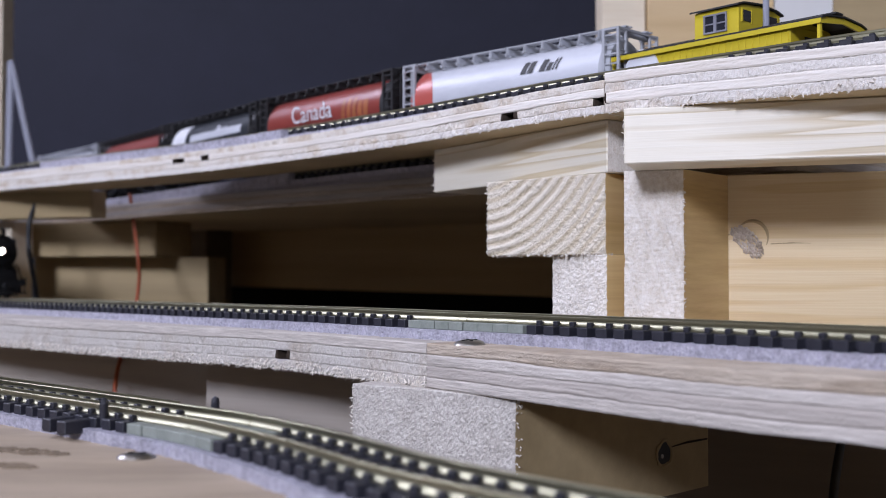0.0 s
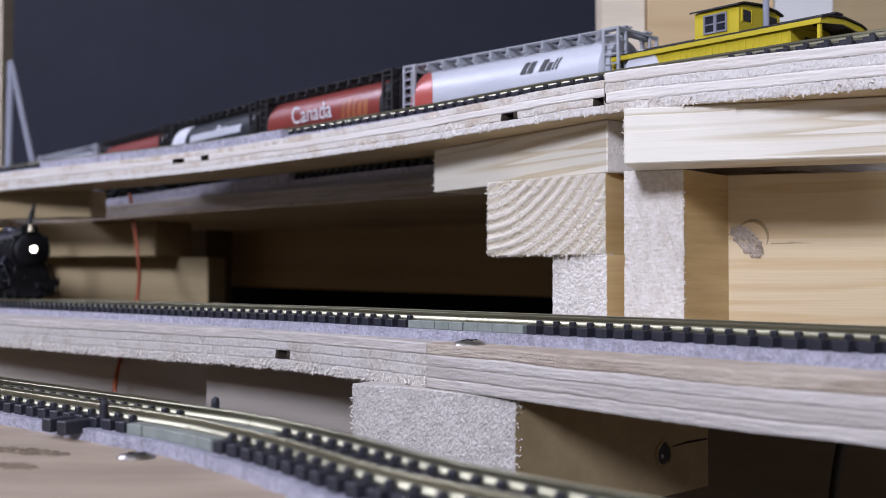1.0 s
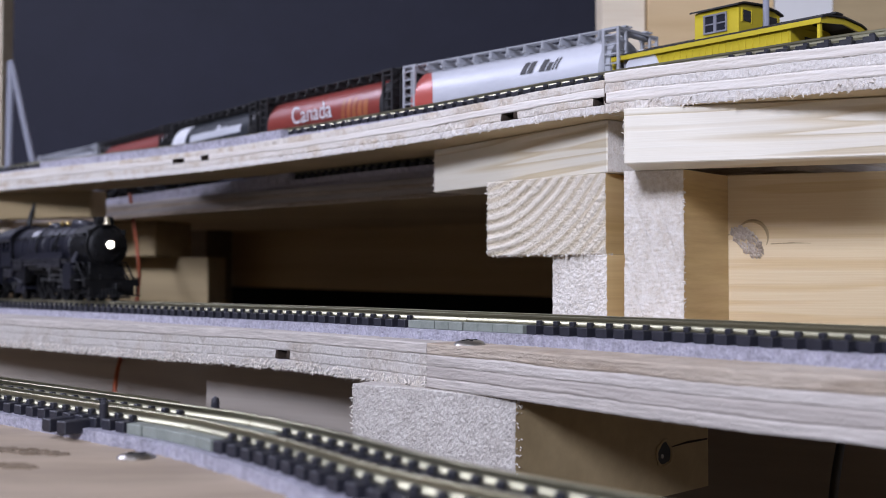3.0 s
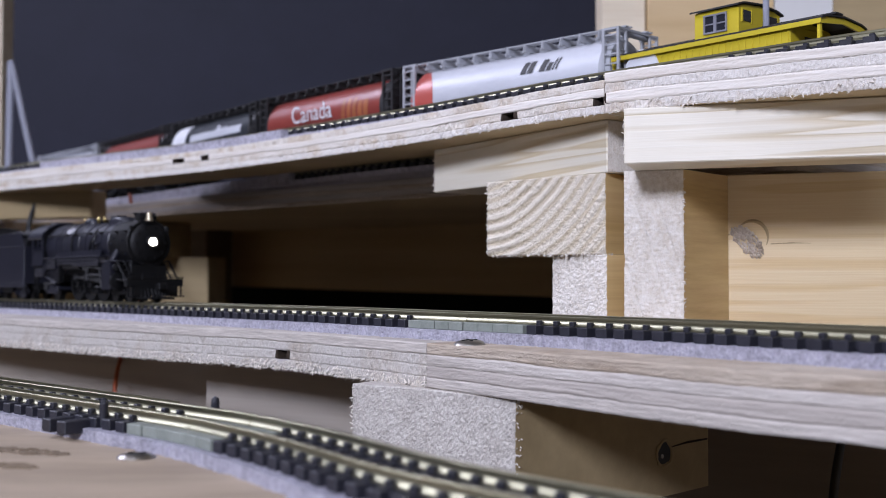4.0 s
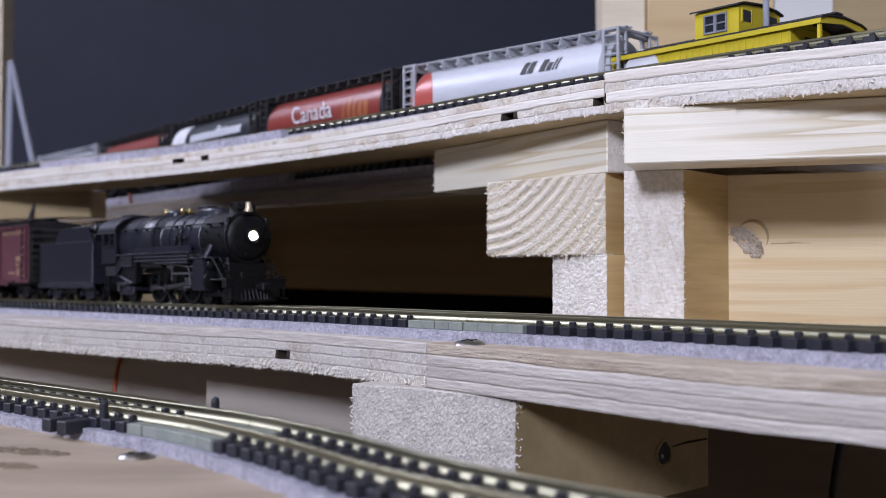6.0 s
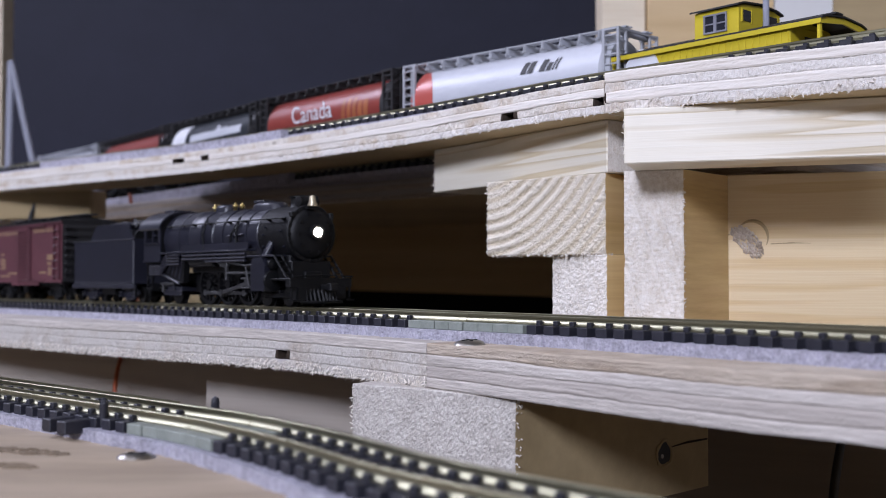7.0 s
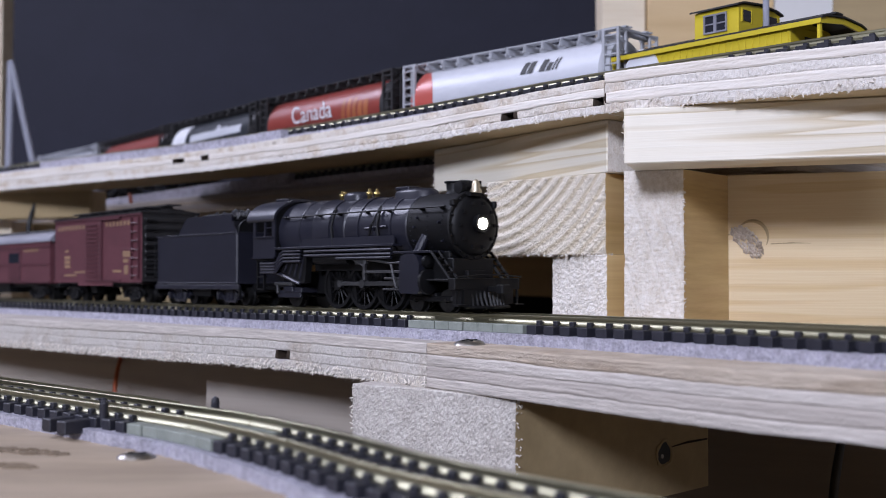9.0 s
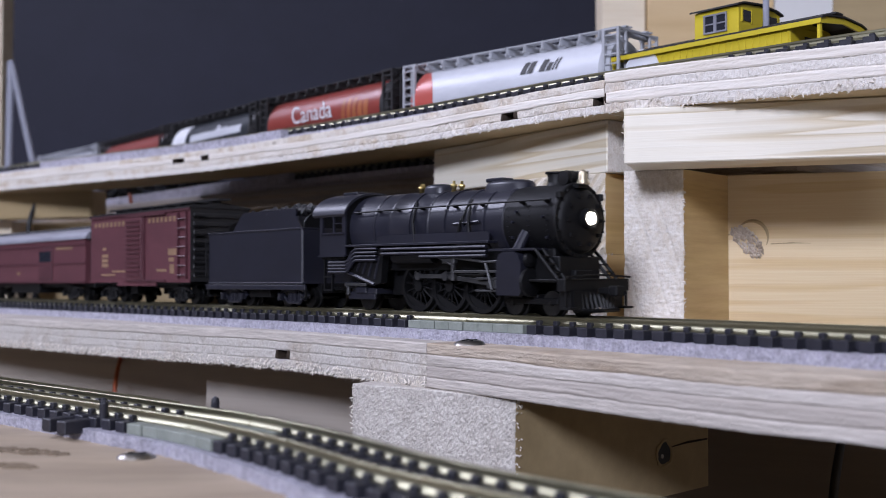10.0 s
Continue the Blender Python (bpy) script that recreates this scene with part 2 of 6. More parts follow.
class Line:
    """A smooth line in plan through a few points, by its length in millimetres."""

    def __init__(self, points):
        p = [np.array(q, float) for q in points]
        p = [2 * p[0] - p[1]] + p + [2 * p[-1] - p[-2]]
        out = []
        for i in range(1, len(p) - 2):
            for t in np.linspace(0, 1, 40, endpoint=False):
                a, b, c, d = p[i - 1:i + 3]
                out.append(0.5 * (2 * b + (c - a) * t + (2 * a - 5 * b + 4 * c - d) * t * t + (3 * b - a - 3 * c + d) * t ** 3))
        out.append(p[-2])
        self.xy = np.array(out)
        self.s = np.concatenate([[0], np.cumsum(np.linalg.norm(np.diff(self.xy, axis=0), axis=1))])
        self.length = self.s[-1]

    def at(self, s, side=0.0):
        s = min(max(s, 0), self.length)
        e = 1.0
        p = np.array([np.interp(s, self.s, self.xy[:, k]) for k in (0, 1)])
        a = np.array([np.interp(max(s - e, 0), self.s, self.xy[:, k]) for k in (0, 1)])
        b = np.array([np.interp(min(s + e, self.length), self.s, self.xy[:, k]) for k in (0, 1)])
        d = (b - a) / np.linalg.norm(b - a)
        q = p + np.array([-d[1], d[0]]) * side
        return q[0], q[1], math.degrees(math.atan2(d[1], d[0]))


# ---- setting ----
def slab(name, x0, x1, y0, y1, z0, z1, mat, label, category):
    """A slab of the room, in metres."""
    ob = part(name, boxed(x0 * 1000, x1 * 1000, y0 * 1000, y1 * 1000, z0 * 1000, z1 * 1000), mat)
    return tagged(ob, label, category, kind="structure")


slab("floor", -2.2, 2.2, -1.8, 1.9, -0.1, 0.0, CONCRETE, "bare grey concrete basement floor", "floor")
# Ceiling and beige walls are unseen; they close the room and reflect fill.
slab("ceiling", -2.2, 2.2, -1.8, 1.9, 2.4, 2.5, BEIGE, "unseen beige ceiling that bounces fill light", "ceiling")
slab("wall_north", -2.2, 2.2, 1.3, 1.4, 0.0, 2.4, NAVY, "dark navy painted wall behind the layout", "wall")
slab("wall_south", -2.2, 2.2, -1.8, -1.7, 0.0, 2.4, BEIGE, "unseen beige wall that bounces fill light", "wall")
slab("wall_west", -2.2, -2.1, -1.7, 1.3, 0.0, 2.4, BEIGE, "unseen beige wall that bounces fill light", "wall")
slab("wall_east", 2.1, 2.2, -1.7, 1.3, 0.0, 2.4, BEIGE, "unseen beige wall that bounces fill light", "wall")


# ---- plywood shelves ----
def dip(y):
    """The lower shelf sags a little towards its far end."""
    f = min(max((y - 270) / 140, 0), 1.6)
    return -1.0 * f


def ribbon(line, s0, s1, near, far, z0, z1, step=1.5, rough=0.0, seed=0, sag=False):
    """A board that follows a line in plan; near and far are its sides, rough the wear of the near edge."""
    bm = bmesh.new()
    n = max(2, int((s1 - s0) / step))
    rows = []
    for i in range(n + 1):
        s = s0 + (s1 - s0) * i / n
        j = rough * (noise.noise((s * 0.35, seed * 7.3, 0)) + 0.6 * noise.noise((s * 1.7, seed * 3.1, 5))) if rough else 0
        a, b = line.at(s, near + j)[:2], line.at(s, far)[:2]
        d = dip(line.at(s)[1]) if sag else 0
        rows.append([bm.verts.new(w(*p, z + d)) for p, z in ((a, z0), (b, z0), (b, z1), (a, z1))])
    for r0, r1 in zip(rows, rows[1:]):
        for k in range(4):
            bm.faces.new((r0[k], r0[(k + 1) % 4], r1[(k + 1) % 4], r1[k]))
    bm.faces.new(rows[0])
    bm.faces.new(rows[-1][::-1])
    return bm


def raw(verts, faces):
    """A bmesh from plain lists, in metres."""
    me = bpy.data.meshes.new("raw")
    me.from_pydata(verts, [], faces)
    bm = bmesh.new()
    bm.from_mesh(me)
    bpy.data.meshes.remove(me)
    return bm


def seam_wave(s, level, seed):
    """How far a glue line wanders up and down along a sawn edge."""
    if level in (0, 4):
        return 0.1 * noise.noise((s * 0.7, level, seed))
    return 0.35 * noise.noise((s * 0.05, level * 9.1, seed)) + 0.12 * noise.noise((s * 0.5, level * 4.7, seed))


def smooth_step(f):
    f = min(max(f, 0.0), 1.0)
    return f * f * (3 - 2 * f)


def veneer(line, s0, s1, far, z_low, thick, cuts, k, cross, seed, sag, voids):
    """One ply of a board along a line: its sawn near edge torn in relief, with deep voids."""
    verts, count, s, hollow = [], 0, s0, []
    rows = 8
    while True:
        x, y, a = line.at(s)
        n = (-math.sin(radians(a)), math.cos(radians(a)))
        d = dip(y) if sag else 0
        z0 = z_low + thick * cuts[k] + seam_wave(s, k, seed) + d
        z1 = z_low + thick * cuts[k + 1] + seam_wave(s, k + 1, seed) + d - 0.03
        rip = max(0.0, noise.noise((s * 0.06, k * 5.5, seed + 2.5))) * 0.7
        for j in range(rows):
            v = j / (rows - 1)
            z = z0 + (z1 - z0) * v
            if cross:
                deep = (0.18 + rip) * noise.noise((s * 1.5, z * 0.5, seed + k)) + 0.18 * noise.noise((s * 3.6, z * 1.3, seed + k + 9)) + 0.12 + rip * 0.5
            else:
                deep = 0.09 * noise.noise((s * 0.2, z * 2.6, seed + k)) + 0.06 * noise.noise((s * 1.8, z * 3.0, seed + k))
            deep += 0.16 * (j in (0, rows - 1))
            for kk, a0, b0 in voids:
                if kk == k and a0 - 1 < s < b0 + 1:
                    hollow.append(count)
                    deep += 9.0 * smooth_step((s - a0) / 0.8) * smooth_step((b0 - s) / 0.8) * (0.1 < v < 0.9)
            verts.append(w(x + n[0] * deep, y + n[1] * deep, z))
        verts += [w(x + n[0] * far, y + n[1] * far, z1), w(x + n[0] * far, y + n[1] * far, z0)]
        count += 1
        if s >= s1:
            break
        s = min(s + (0.4 if y < 380 else 1.0), s1)
    m = rows + 2
    faces = [(i * m + j, i * m + (j + 1) % m, (i + 1) * m + (j + 1) % m, (i + 1) * m + j) for i in range(count - 1) for j in range(m)]
    faces += [tuple(range(m)), tuple(range((count - 1) * m, count * m))[::-1]]
    return raw(verts, faces), {i * m + j for i in set(hollow) if i < count - 1 for j in range(rows - 1)}


def fibres(line, s0, s1, side, z0, z1, count, length=1.2, seed=1, sag=False):
    """Torn wood fibres along a sawn edge."""
    rnd = random.Random(seed)
    bm = bmesh.new()
    for _ in range(count):
        s, z = rnd.uniform(s0, s1), z0 + (z1 - z0) * rnd.random() ** 2
        x, y, a = line.at(s, side)
        a = radians(a + rnd.uniform(-70, 70))
        out = Vector((math.sin(a), -math.cos(a), rnd.uniform(-1.3, 0.3))).normalized() * length * rnd.uniform(0.3, 1.0)
        p = Vector((x, y, z + (dip(y) if sag else 0)))
        d = Vector((math.cos(a), math.sin(a), 0)) * rnd.uniform(0.06, 0.2)
        u = Vector((0, 0, rnd.uniform(0.06, 0.16)))
        base = p - out * 0.3
        vs = [bm.verts.new(w(*q)) for q in (base - d - u, base + d - u, base + d + u, base - d + u, p + out)]
        bm.faces.new(vs[:4])
        for k in range(4):
            bm.faces.new((vs[k], vs[(k + 1) % 4], vs[4]))
    return bm


def ply_shelf(line, pieces, width, z_top, thick, label, seed, fuzz=300, sag=False, gaps=(), skins=(), tops=()):
    """A shelf of plywood lengths; every length has its four veneers."""
    made = []
    for i, (s0, s1, wide) in enumerate(pieces):
        width = wide or width
        if i == 0 and tops:
            z_top, thick = tops[0]
        elif tops:
            z_top, thick = tops[1]
        shelf = tagged(empty("plywood_shelf"), label, "shelf", "plywood shelves")
        cuts = (0.0, 0.24, 0.5, 0.74, 1.0)
        for k in range(4):
            mat = skins[i][k]
            bm, inner = veneer(line, s0, s1, width, z_top - thick, thick, cuts, k, mat in (TORN, TORN_TAN, TORN_SHADE), seed, sag, gaps)
            ply = part("veneer", bm, mat, shelf)
            if inner and k:
                # Faces of a void are coloured dark to stand for its inner shade.
                ply.data.materials.append(VOID)
                for i_face in inner:
                    ply.data.polygons[i_face].material_index = 1
            if k == 0:
                ply.data.materials.append(UNDERSIDE)
                for face in ply.data.polygons:
                    if face.normal.z < -0.9 and face.area > 0.000004:
                        face.material_index = 1
        tagged(part("torn_fibre", fibres(line, s0, s1, 0.1, z_top - thick - 0.15, z_top - thick + 2.0, fuzz if i == 0 or z_top > 0 else 0, seed=seed + i, sag=sag), SAWN, shelf,
                    "loose torn wood fibres"), kind="stuff")
        made.append(shelf)
    return made


LOWER = Line([(-250, 462), (-145, 360), (-83, 303), (-39, 264), (-3.3, 220), (38, 164), (58, 143), (95, 95)])
UPPER = Line([(-260, 538), (-189, 466), (-98, 392), (-50.7, 345), (-13, 303), (35.8, 242), (85, 208), (137, 169)])
REAR = Line([(-222, 566), (-142, 484), (-99, 437), (-2, 347), (45, 303), (84, 259)])
FRONT_FAR = Line([(-150, 285), (-86, 224), (-49, 190), (-28, 170), (-12, 150), (5, 127), (24, 105), (50, 75)])


def near_s(line, x, y):
    return float(line.s[np.argmin((line.xy[:, 0] - x) ** 2 + (line.xy[:, 1] - y) ** 2)])


LOWER_JOINT = near_s(LOWER, -3.3, 220)
UPPER_JOINT = near_s(UPPER, 35.8, 242)
HOLE_L = near_s(LOWER, -38.5, 264)
HOLE_U = near_s(UPPER, -97, 391)
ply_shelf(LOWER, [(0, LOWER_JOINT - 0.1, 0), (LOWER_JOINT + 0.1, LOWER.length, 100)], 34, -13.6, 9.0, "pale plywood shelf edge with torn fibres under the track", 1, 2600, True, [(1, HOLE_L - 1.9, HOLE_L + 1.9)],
          [(TORN_SHADE, TORN_SHADE, TORN_SHADE, VENEER_SHADE), (VENEER_SHADE, VENEER_DULL, VENEER_SHADE, VENEER_TAN)])
ply_shelf(UPPER, [(0, UPPER_JOINT - 0.1, 24.5), (UPPER_JOINT + 0.1, UPPER.length, 24)], 34, 44.9, 9.0, "pale whitish plywood shelf carrying the upper track", 11, 380, False, [(1, UPPER_JOINT - 2.6, UPPER_JOINT - 0.6), (1, UPPER_JOINT - 33, UPPER_JOINT - 29), (2, HOLE_U, HOLE_U + 4.5), (2, HOLE_U + 17, HOLE_U + 20)],
          [(TORN, TORN_TAN, VENEER, TORN_TAN), (TORN, VENEER, TORN, VENEER)], [(43.4, 7.5), (44.9, 9.0)])
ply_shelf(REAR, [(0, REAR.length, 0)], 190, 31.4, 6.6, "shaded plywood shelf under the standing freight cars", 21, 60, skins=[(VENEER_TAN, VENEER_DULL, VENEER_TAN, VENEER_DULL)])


def fore_deck():
    """The wide foreground deck in front of the lowest track."""
    bm = bmesh.new()
    far = [FRONT_FAR.at(s)[:2] for s in np.linspace(0, FRONT_FAR.length, 140)]
    rows = [[bm.verts.new(w(px, py, z)) for px, py, z in ((x, y + 0.3 * noise.noise((x, y, 0)), -36.4), (x, y + 0.3 * noise.noise((x, y, 0)), -27.4), (x - 140, y - 125, -27.4), (x - 140, y - 125, -36.4))] for x, y in far]
    for r0, r1 in zip(rows, rows[1:]):
        for k in range(4):
            bm.faces.new((r0[k], r0[(k + 1) % 4], r1[(k + 1) % 4], r1[k]))
    bm.faces.new(rows[0])
    bm.faces.new(rows[-1][::-1])
    deck = part("plywood_deck", bm, DECK)
    tagged(deck, "tan plywood deck with knots under the lowest track", "deck")
    tagged(part("torn_fibre", fibres(FRONT_FAR, 0, FRONT_FAR.length, 0.0, -28.4, -27.4, 900, 1.6, seed=5), SAWN, deck, "torn wood fibres along the cut edge"), kind="stuff")


fore_deck()

# ---- track ----
TIE_PITCH = 4.3


def rail_mesh(line, s0, s1, side, base, sag=False):
    """A flat-bottomed rail with head, web and foot; base is the tie top."""
    half = [(1.0, 0), (1.0, 0.15), (0.82, 0.24), (0.62, 0.42), (0.46, 0.66), (0.36, 0.84), (0.32, 1.0), (0.32, 1.2), (0.46, 1.28), (0.46, 1.66), (0.36, 1.75)]
    prof = half + [(-u, v) for u, v in half[::-1]]
    bm = bmesh.new()
    n = max(2, int((s1 - s0) / 4))
    rows = []
    for i in range(n + 1):
        s = s0 + (s1 - s0) * i / n
        d = dip(line.at(s)[1]) if sag else 0
        rows.append([bm.verts.new(w(*line.at(s, side + a)[:2], base + b + d)) for a, b in prof])
    m = len(prof)
    for r0, r1 in zip(rows, rows[1:]):
        for k in range(m):
            bm.faces.new((r0[k], r0[(k + 1) % m], r1[(k + 1) % m], r1[k]))
    bm.faces.new(rows[0])
    bm.faces.new(rows[-1][::-1])
    return bm


def tie_mesh(name, mat, half, spikes=True):
    bm = boxed(-half, half, -8.0, 8.0, -1.75, 0.0, bevel=0.12)
    for side in (-4.5, 4.5):
        for s in (-1, 1):
            if spikes:
                block(bm, -0.55, 0.55, side + s * 1.05 - 0.5, side + s * 1.05 + 0.5, -0.05, 0.9, 0.12)
    me = bpy.data.meshes.new(name)
    bm.to_mesh(me)
    bm.free()
    me.materials.append(mat)
    return me


TIE_MESH, PALE_TIE_MESH = tie_mesh("tie", TIE, 1.25), tie_mesh("pale_tie", TIE_PALE, 2.05, False)


def model_track(line, rail_z, joints, pale, label, foam=2.2, sag=False):
    """Two rails on ties; joints are gaps in the rails, pale the stretches of pale loose ties."""
    base = rail_z - 1.75
    track = tagged(empty("model_track", Matrix.Translation(w(*line.at(line.length / 2)[:2], base))), label, "railway track", "model railway tracks")
    inv = track.matrix_world.inverted()
    for side in (-4.5, 4.5):
        cuts = [0] + [j + (0.0 if side < 0 else 3.0) for j in joints] + [line.length]
        for a, b in zip(cuts, cuts[1:]):
            rail = part("rail", rail_mesh(line, a + 0.12, b - 0.12, side, base, sag), RAIL, track)
            rail.matrix_parent_inverse = inv
            rail.data.polygons.foreach_set("use_smooth", [True] * len(rail.data.polygons))
            rail.data.set_sharp_from_angle(angle=radians(38))
        for j in cuts[1:-1]:
            part("rail_joiner", rail_mesh(line, j - 4, j + 4, side, base - 0.15, sag), RAIL, track).matrix_parent_inverse = inv
    for side in (-4.5, 4.5):
        part("tie_web", ribbon(line, 0, line.length, side - 1.25, side + 1.25, base - 1.5, base - 0.06, step=4.0, sag=sag), TIE, track).matrix_parent_inverse = inv
    s = 1.0
    while s < line.length:
        x, y, a = line.at(s)
        odd = any(p0 < s < p1 for p0, p1 in pale)
        tie = new("tie", PALE_TIE_MESH if odd else TIE_MESH)
        tie.parent, tie.matrix_parent_inverse = track, inv
        tie.matrix_basis = Matrix.Translation(w(x, y, base + (dip(y) if sag else 0))) @ pose(0, 0, 0, 0, 0, a + random.uniform(-1, 1))
        s += TIE_PITCH
    if foam:
        bed = part("foam_roadbed", ribbon(line, 0, line.length, -9.5, 9.5, base - 1.75 - foam, base - 1.74, step=0.7, rough=0.7, seed=3, sag=sag), FOAM)
        tagged(bed, "thin greyish lavender foam strip under the track", "roadbed", "foam roadbeds")
    return track


LOW_TRACK = Line([(-330, 606), (-260, 533), (-132.6, 390), (-67.3, 316), (-27.3, 272), (3.2, 238), (22.6, 217), (66, 167), (120, 95)])
UP_TRACK = Line([(-250, 550), (-178, 477), (-87, 402), (-40, 355), (-2, 314), (24, 283), (44, 261), (66, 240), (91, 217), (146, 178)])
CAR_TRACK = Line([(-260, 654), (-215, 600), (-166, 542), (-119, 481), (-68.6, 416), (-15.3, 352), (47, 291), (70, 268.5), (94, 238)])
FRONT_TRACK = Line([(-150, 276), (-82, 215), (-45.5, 182), (-33, 170), (-18, 151), (-2, 127), (16, 107), (45, 75)])
JL = near_s(LOW_TRACK, 9, 232)
model_track(LOW_TRACK, -8.0, [JL], [(JL - 14, JL + 17)], "nickel silver rails on black plastic ties, lower shelf", sag=True)
JU = near_s(UP_TRACK, 46, 259)
model_track(UP_TRACK, 48.5, [JU + 6], [(JU, JU + 24)], "nickel silver rails on black plastic ties, upper shelf", foam=1.65)
model_track(CAR_TRACK, 36.5, [], [], "rails on black ties beneath the standing freight cars", foam=1.65)
lip = part("foam_roadbed", ribbon(UP_TRACK, near_s(UP_TRACK, -160, 460), near_s(UP_TRACK, -44, 359), -11.0, -8.3, 43.5, 46.9, step=0.7, rough=0.9, seed=8), FOAM)
tagged(lip, "curled edge of pale lavender foam beside the upper track", "roadbed", "foam roadbeds")
# Added pale lip stands in for the brightly lit foam strip here.
lip = part("foam_roadbed", ribbon(CAR_TRACK, 60, near_s(CAR_TRACK, -45, 386), -11.0, -8.3, 31.45, 35.6, step=0.9, rough=0.8, seed=12), FOAM)
tagged(lip, "raised foam edge added for the lit strip beside the rear track", "roadbed", "foam roadbeds")
JF = near_s(FRONT_TRACK, -36, 172)
model_track(FRONT_TRACK, -22.0, [JF], [(JF - 13, JF + 13)], "nickel silver rails on black ties beside the wide deck", foam=1.95)


# ---- support lumber ----
def saw_relief(kind, x, z, seed):
    """Depth of a sawn face's relief at a spot, in millimetres; positive goes into the wood."""
    rough = 0.2 * noise.noise((x * 1.3, z * 1.1, seed)) + 0.16 * noise.noise((x * 2.9, z * 2.4, seed + 5))
    if kind == "rings":
        r = math.hypot(x + 4, z - 42) + 1.2 * noise.noise((x * 0.06, z * 0.06, seed)) * 2.0
        f = (r / 2.7) % 1.0
        tear = 0.5 + 0.9 * noise.noise((x * 0.12, z * 0.12, seed + 3))
        return 0.3 * abs(2 * f - 1) + rough * (0.45 + max(0.0, tear) * (1.4 if f > 0.5 else 0.7))
    if kind == "saw":
        u, v = x * 0.95 + z * 0.31, z * 0.95 - x * 0.31
        line = noise.noise((u * 0.75, v * 0.035, seed + 7))
        return rough * 0.7 + 1.1 * max(0.0, line - 0.25) + 0.16 * noise.noise((x * 0.5, z * 1.6, seed))
    if kind == "comb":
        return rough * 1.2 + 0.3 * max(0.0, math.sin(x * 1.45 + 0.6 * noise.noise((z * 0.3, seed, 0))) - 0.7)
    return 0.16 * noise.noise((x * 2.2, z * 1.5, seed)) + 0.15 * noise.noise((x * 4, z * 2.6, seed)) + 0.1 * noise.noise((x * 0.5, z * 0.5, seed))


def relief_stick(length, depth, height, kind, seed, step=0.25):
    """A stick whose front face is a fine grid in relief; the grid's faces come first."""
    nx, nz = max(2, int(length / step)), max(2, int(height / step))
    verts = []
    for i in range(nx + 1):
        for j in range(nz + 1):
            x, z = length * i / nx, height * j / nz
            rim = i in (0, nx) or j in (0, nz)
            verts.append(Vector((x, saw_relief(kind, x, z, seed) + (0.2 if rim else 0), z)) * MM)
    at = lambda i, j: i * (nz + 1) + j
    faces = [(at(i, j), at(i + 1, j), at(i + 1, j + 1), at(i, j + 1)) for i in range(nx) for j in range(nz)]
    base = len(verts)
    verts += [Vector(c) * MM for c in ((0, depth, 0), (length, depth, 0), (length, depth, height), (0, depth, height))]
    faces.append((base + 3, base + 2, base + 1, base))
    faces.append(tuple(at(i, 0) for i in range(nx, -1, -1)) + (base, base + 1))
    faces.append(tuple(at(nx, j) for j in range(nz, -1, -1)) + (base + 1, base + 2))
    faces.append(tuple(at(i, nz) for i in range(nx + 1)) + (base + 2, base + 3))
    faces.append(tuple(at(0, j) for j in range(nz + 1)) + (base + 3, base))
    return raw(verts, faces), nx * nz


def lumber(name, corner, turn, length, depth, z0, z1, mat, label, category="lumber", bevel=0.25, face=None, face_sides=(), fuzz=(), relief="", skew=0.0):
    """A stick of wood: corner is its front left foot in plan, turn the bearing of its front face in degrees (0 runs right, negative comes nearer)."""
    if relief:
        bm, front = relief_stick(length, depth, z1 - z0, relief, len(label) * 3.7)
        for v in bm.verts:
            v.co.x += skew * v.co.y / depth
    else:
        bm, front = boxed(0, length, 0, depth, 0, z1 - z0, bevel=bevel), 0
    me_ob = part(name, bm, mat)
    me_ob.matrix_world = Matrix.Translation(w(corner[0], corner[1], z0)) @ pose(0, 0, 0, 0, 0, turn)
    if face:
        me_ob.data.materials.append(face)
        for i, p in enumerate(me_ob.data.polygons):
            if i < front or front and p.normal.z > 0.9 or p.normal.y < -0.9 and "front" in face_sides or abs(p.normal.x) > 0.9 and "ends" in face_sides:
                p.material_index = 1
    for i, (xa, za, xb, zb, dx, dz) in enumerate(fuzz):
        splinters(me_ob, (xa, za), (xb, zb), (dx, dz), 16 + len(label) + i)
    return tagged(me_ob, label, category, "shelf supports")


def splinters(parent, a, b, out, seed):
    """Torn fibres that stand out along one edge of a stick's front face."""
    rnd = random.Random(seed)
    bm = bmesh.new()
    long = math.hypot(b[0] - a[0], b[1] - a[1])
    for _ in range(int(long * 2.2)):
        f = rnd.random()
        p = Vector((a[0] + (b[0] - a[0]) * f, rnd.uniform(-0.2, 2.0), a[1] + (b[1] - a[1]) * f))
        d = Vector((out[0] + rnd.uniform(-0.7, 0.7), rnd.uniform(-0.9, 0.1), out[1] + rnd.uniform(-0.7, 0.7))).normalized() * rnd.uniform(0.2, 0.8)
        tube(bm, [p - d * 0.4, p + d * 0.6, p + d], [rnd.uniform(0.12, 0.3), 0.14, 0.04], 4)
    tagged(part("torn_fibre", bm, SAWN, parent, "loose torn wood fibres"), kind="stuff")


lumber("support_bar", (-2.6, 313), -57, 74, 16, 23.6, 35.8, BEAM, "pale planed pine bar under the upper shelf", face=SAWN, face_sides=("ends",), fuzz=[(0, 0, 0, 12, -1, 0)])
lumber("support_block", (11, 277), -44, 36.5, 38, 4.8, 23.5, SIDE, "end-grain pine block with curved growth rings", face=RINGS, relief="rings", fuzz=[(0, 0, 0, 18.7, -1, 0), (0, 0, 36.5, 0, 0, -1)])
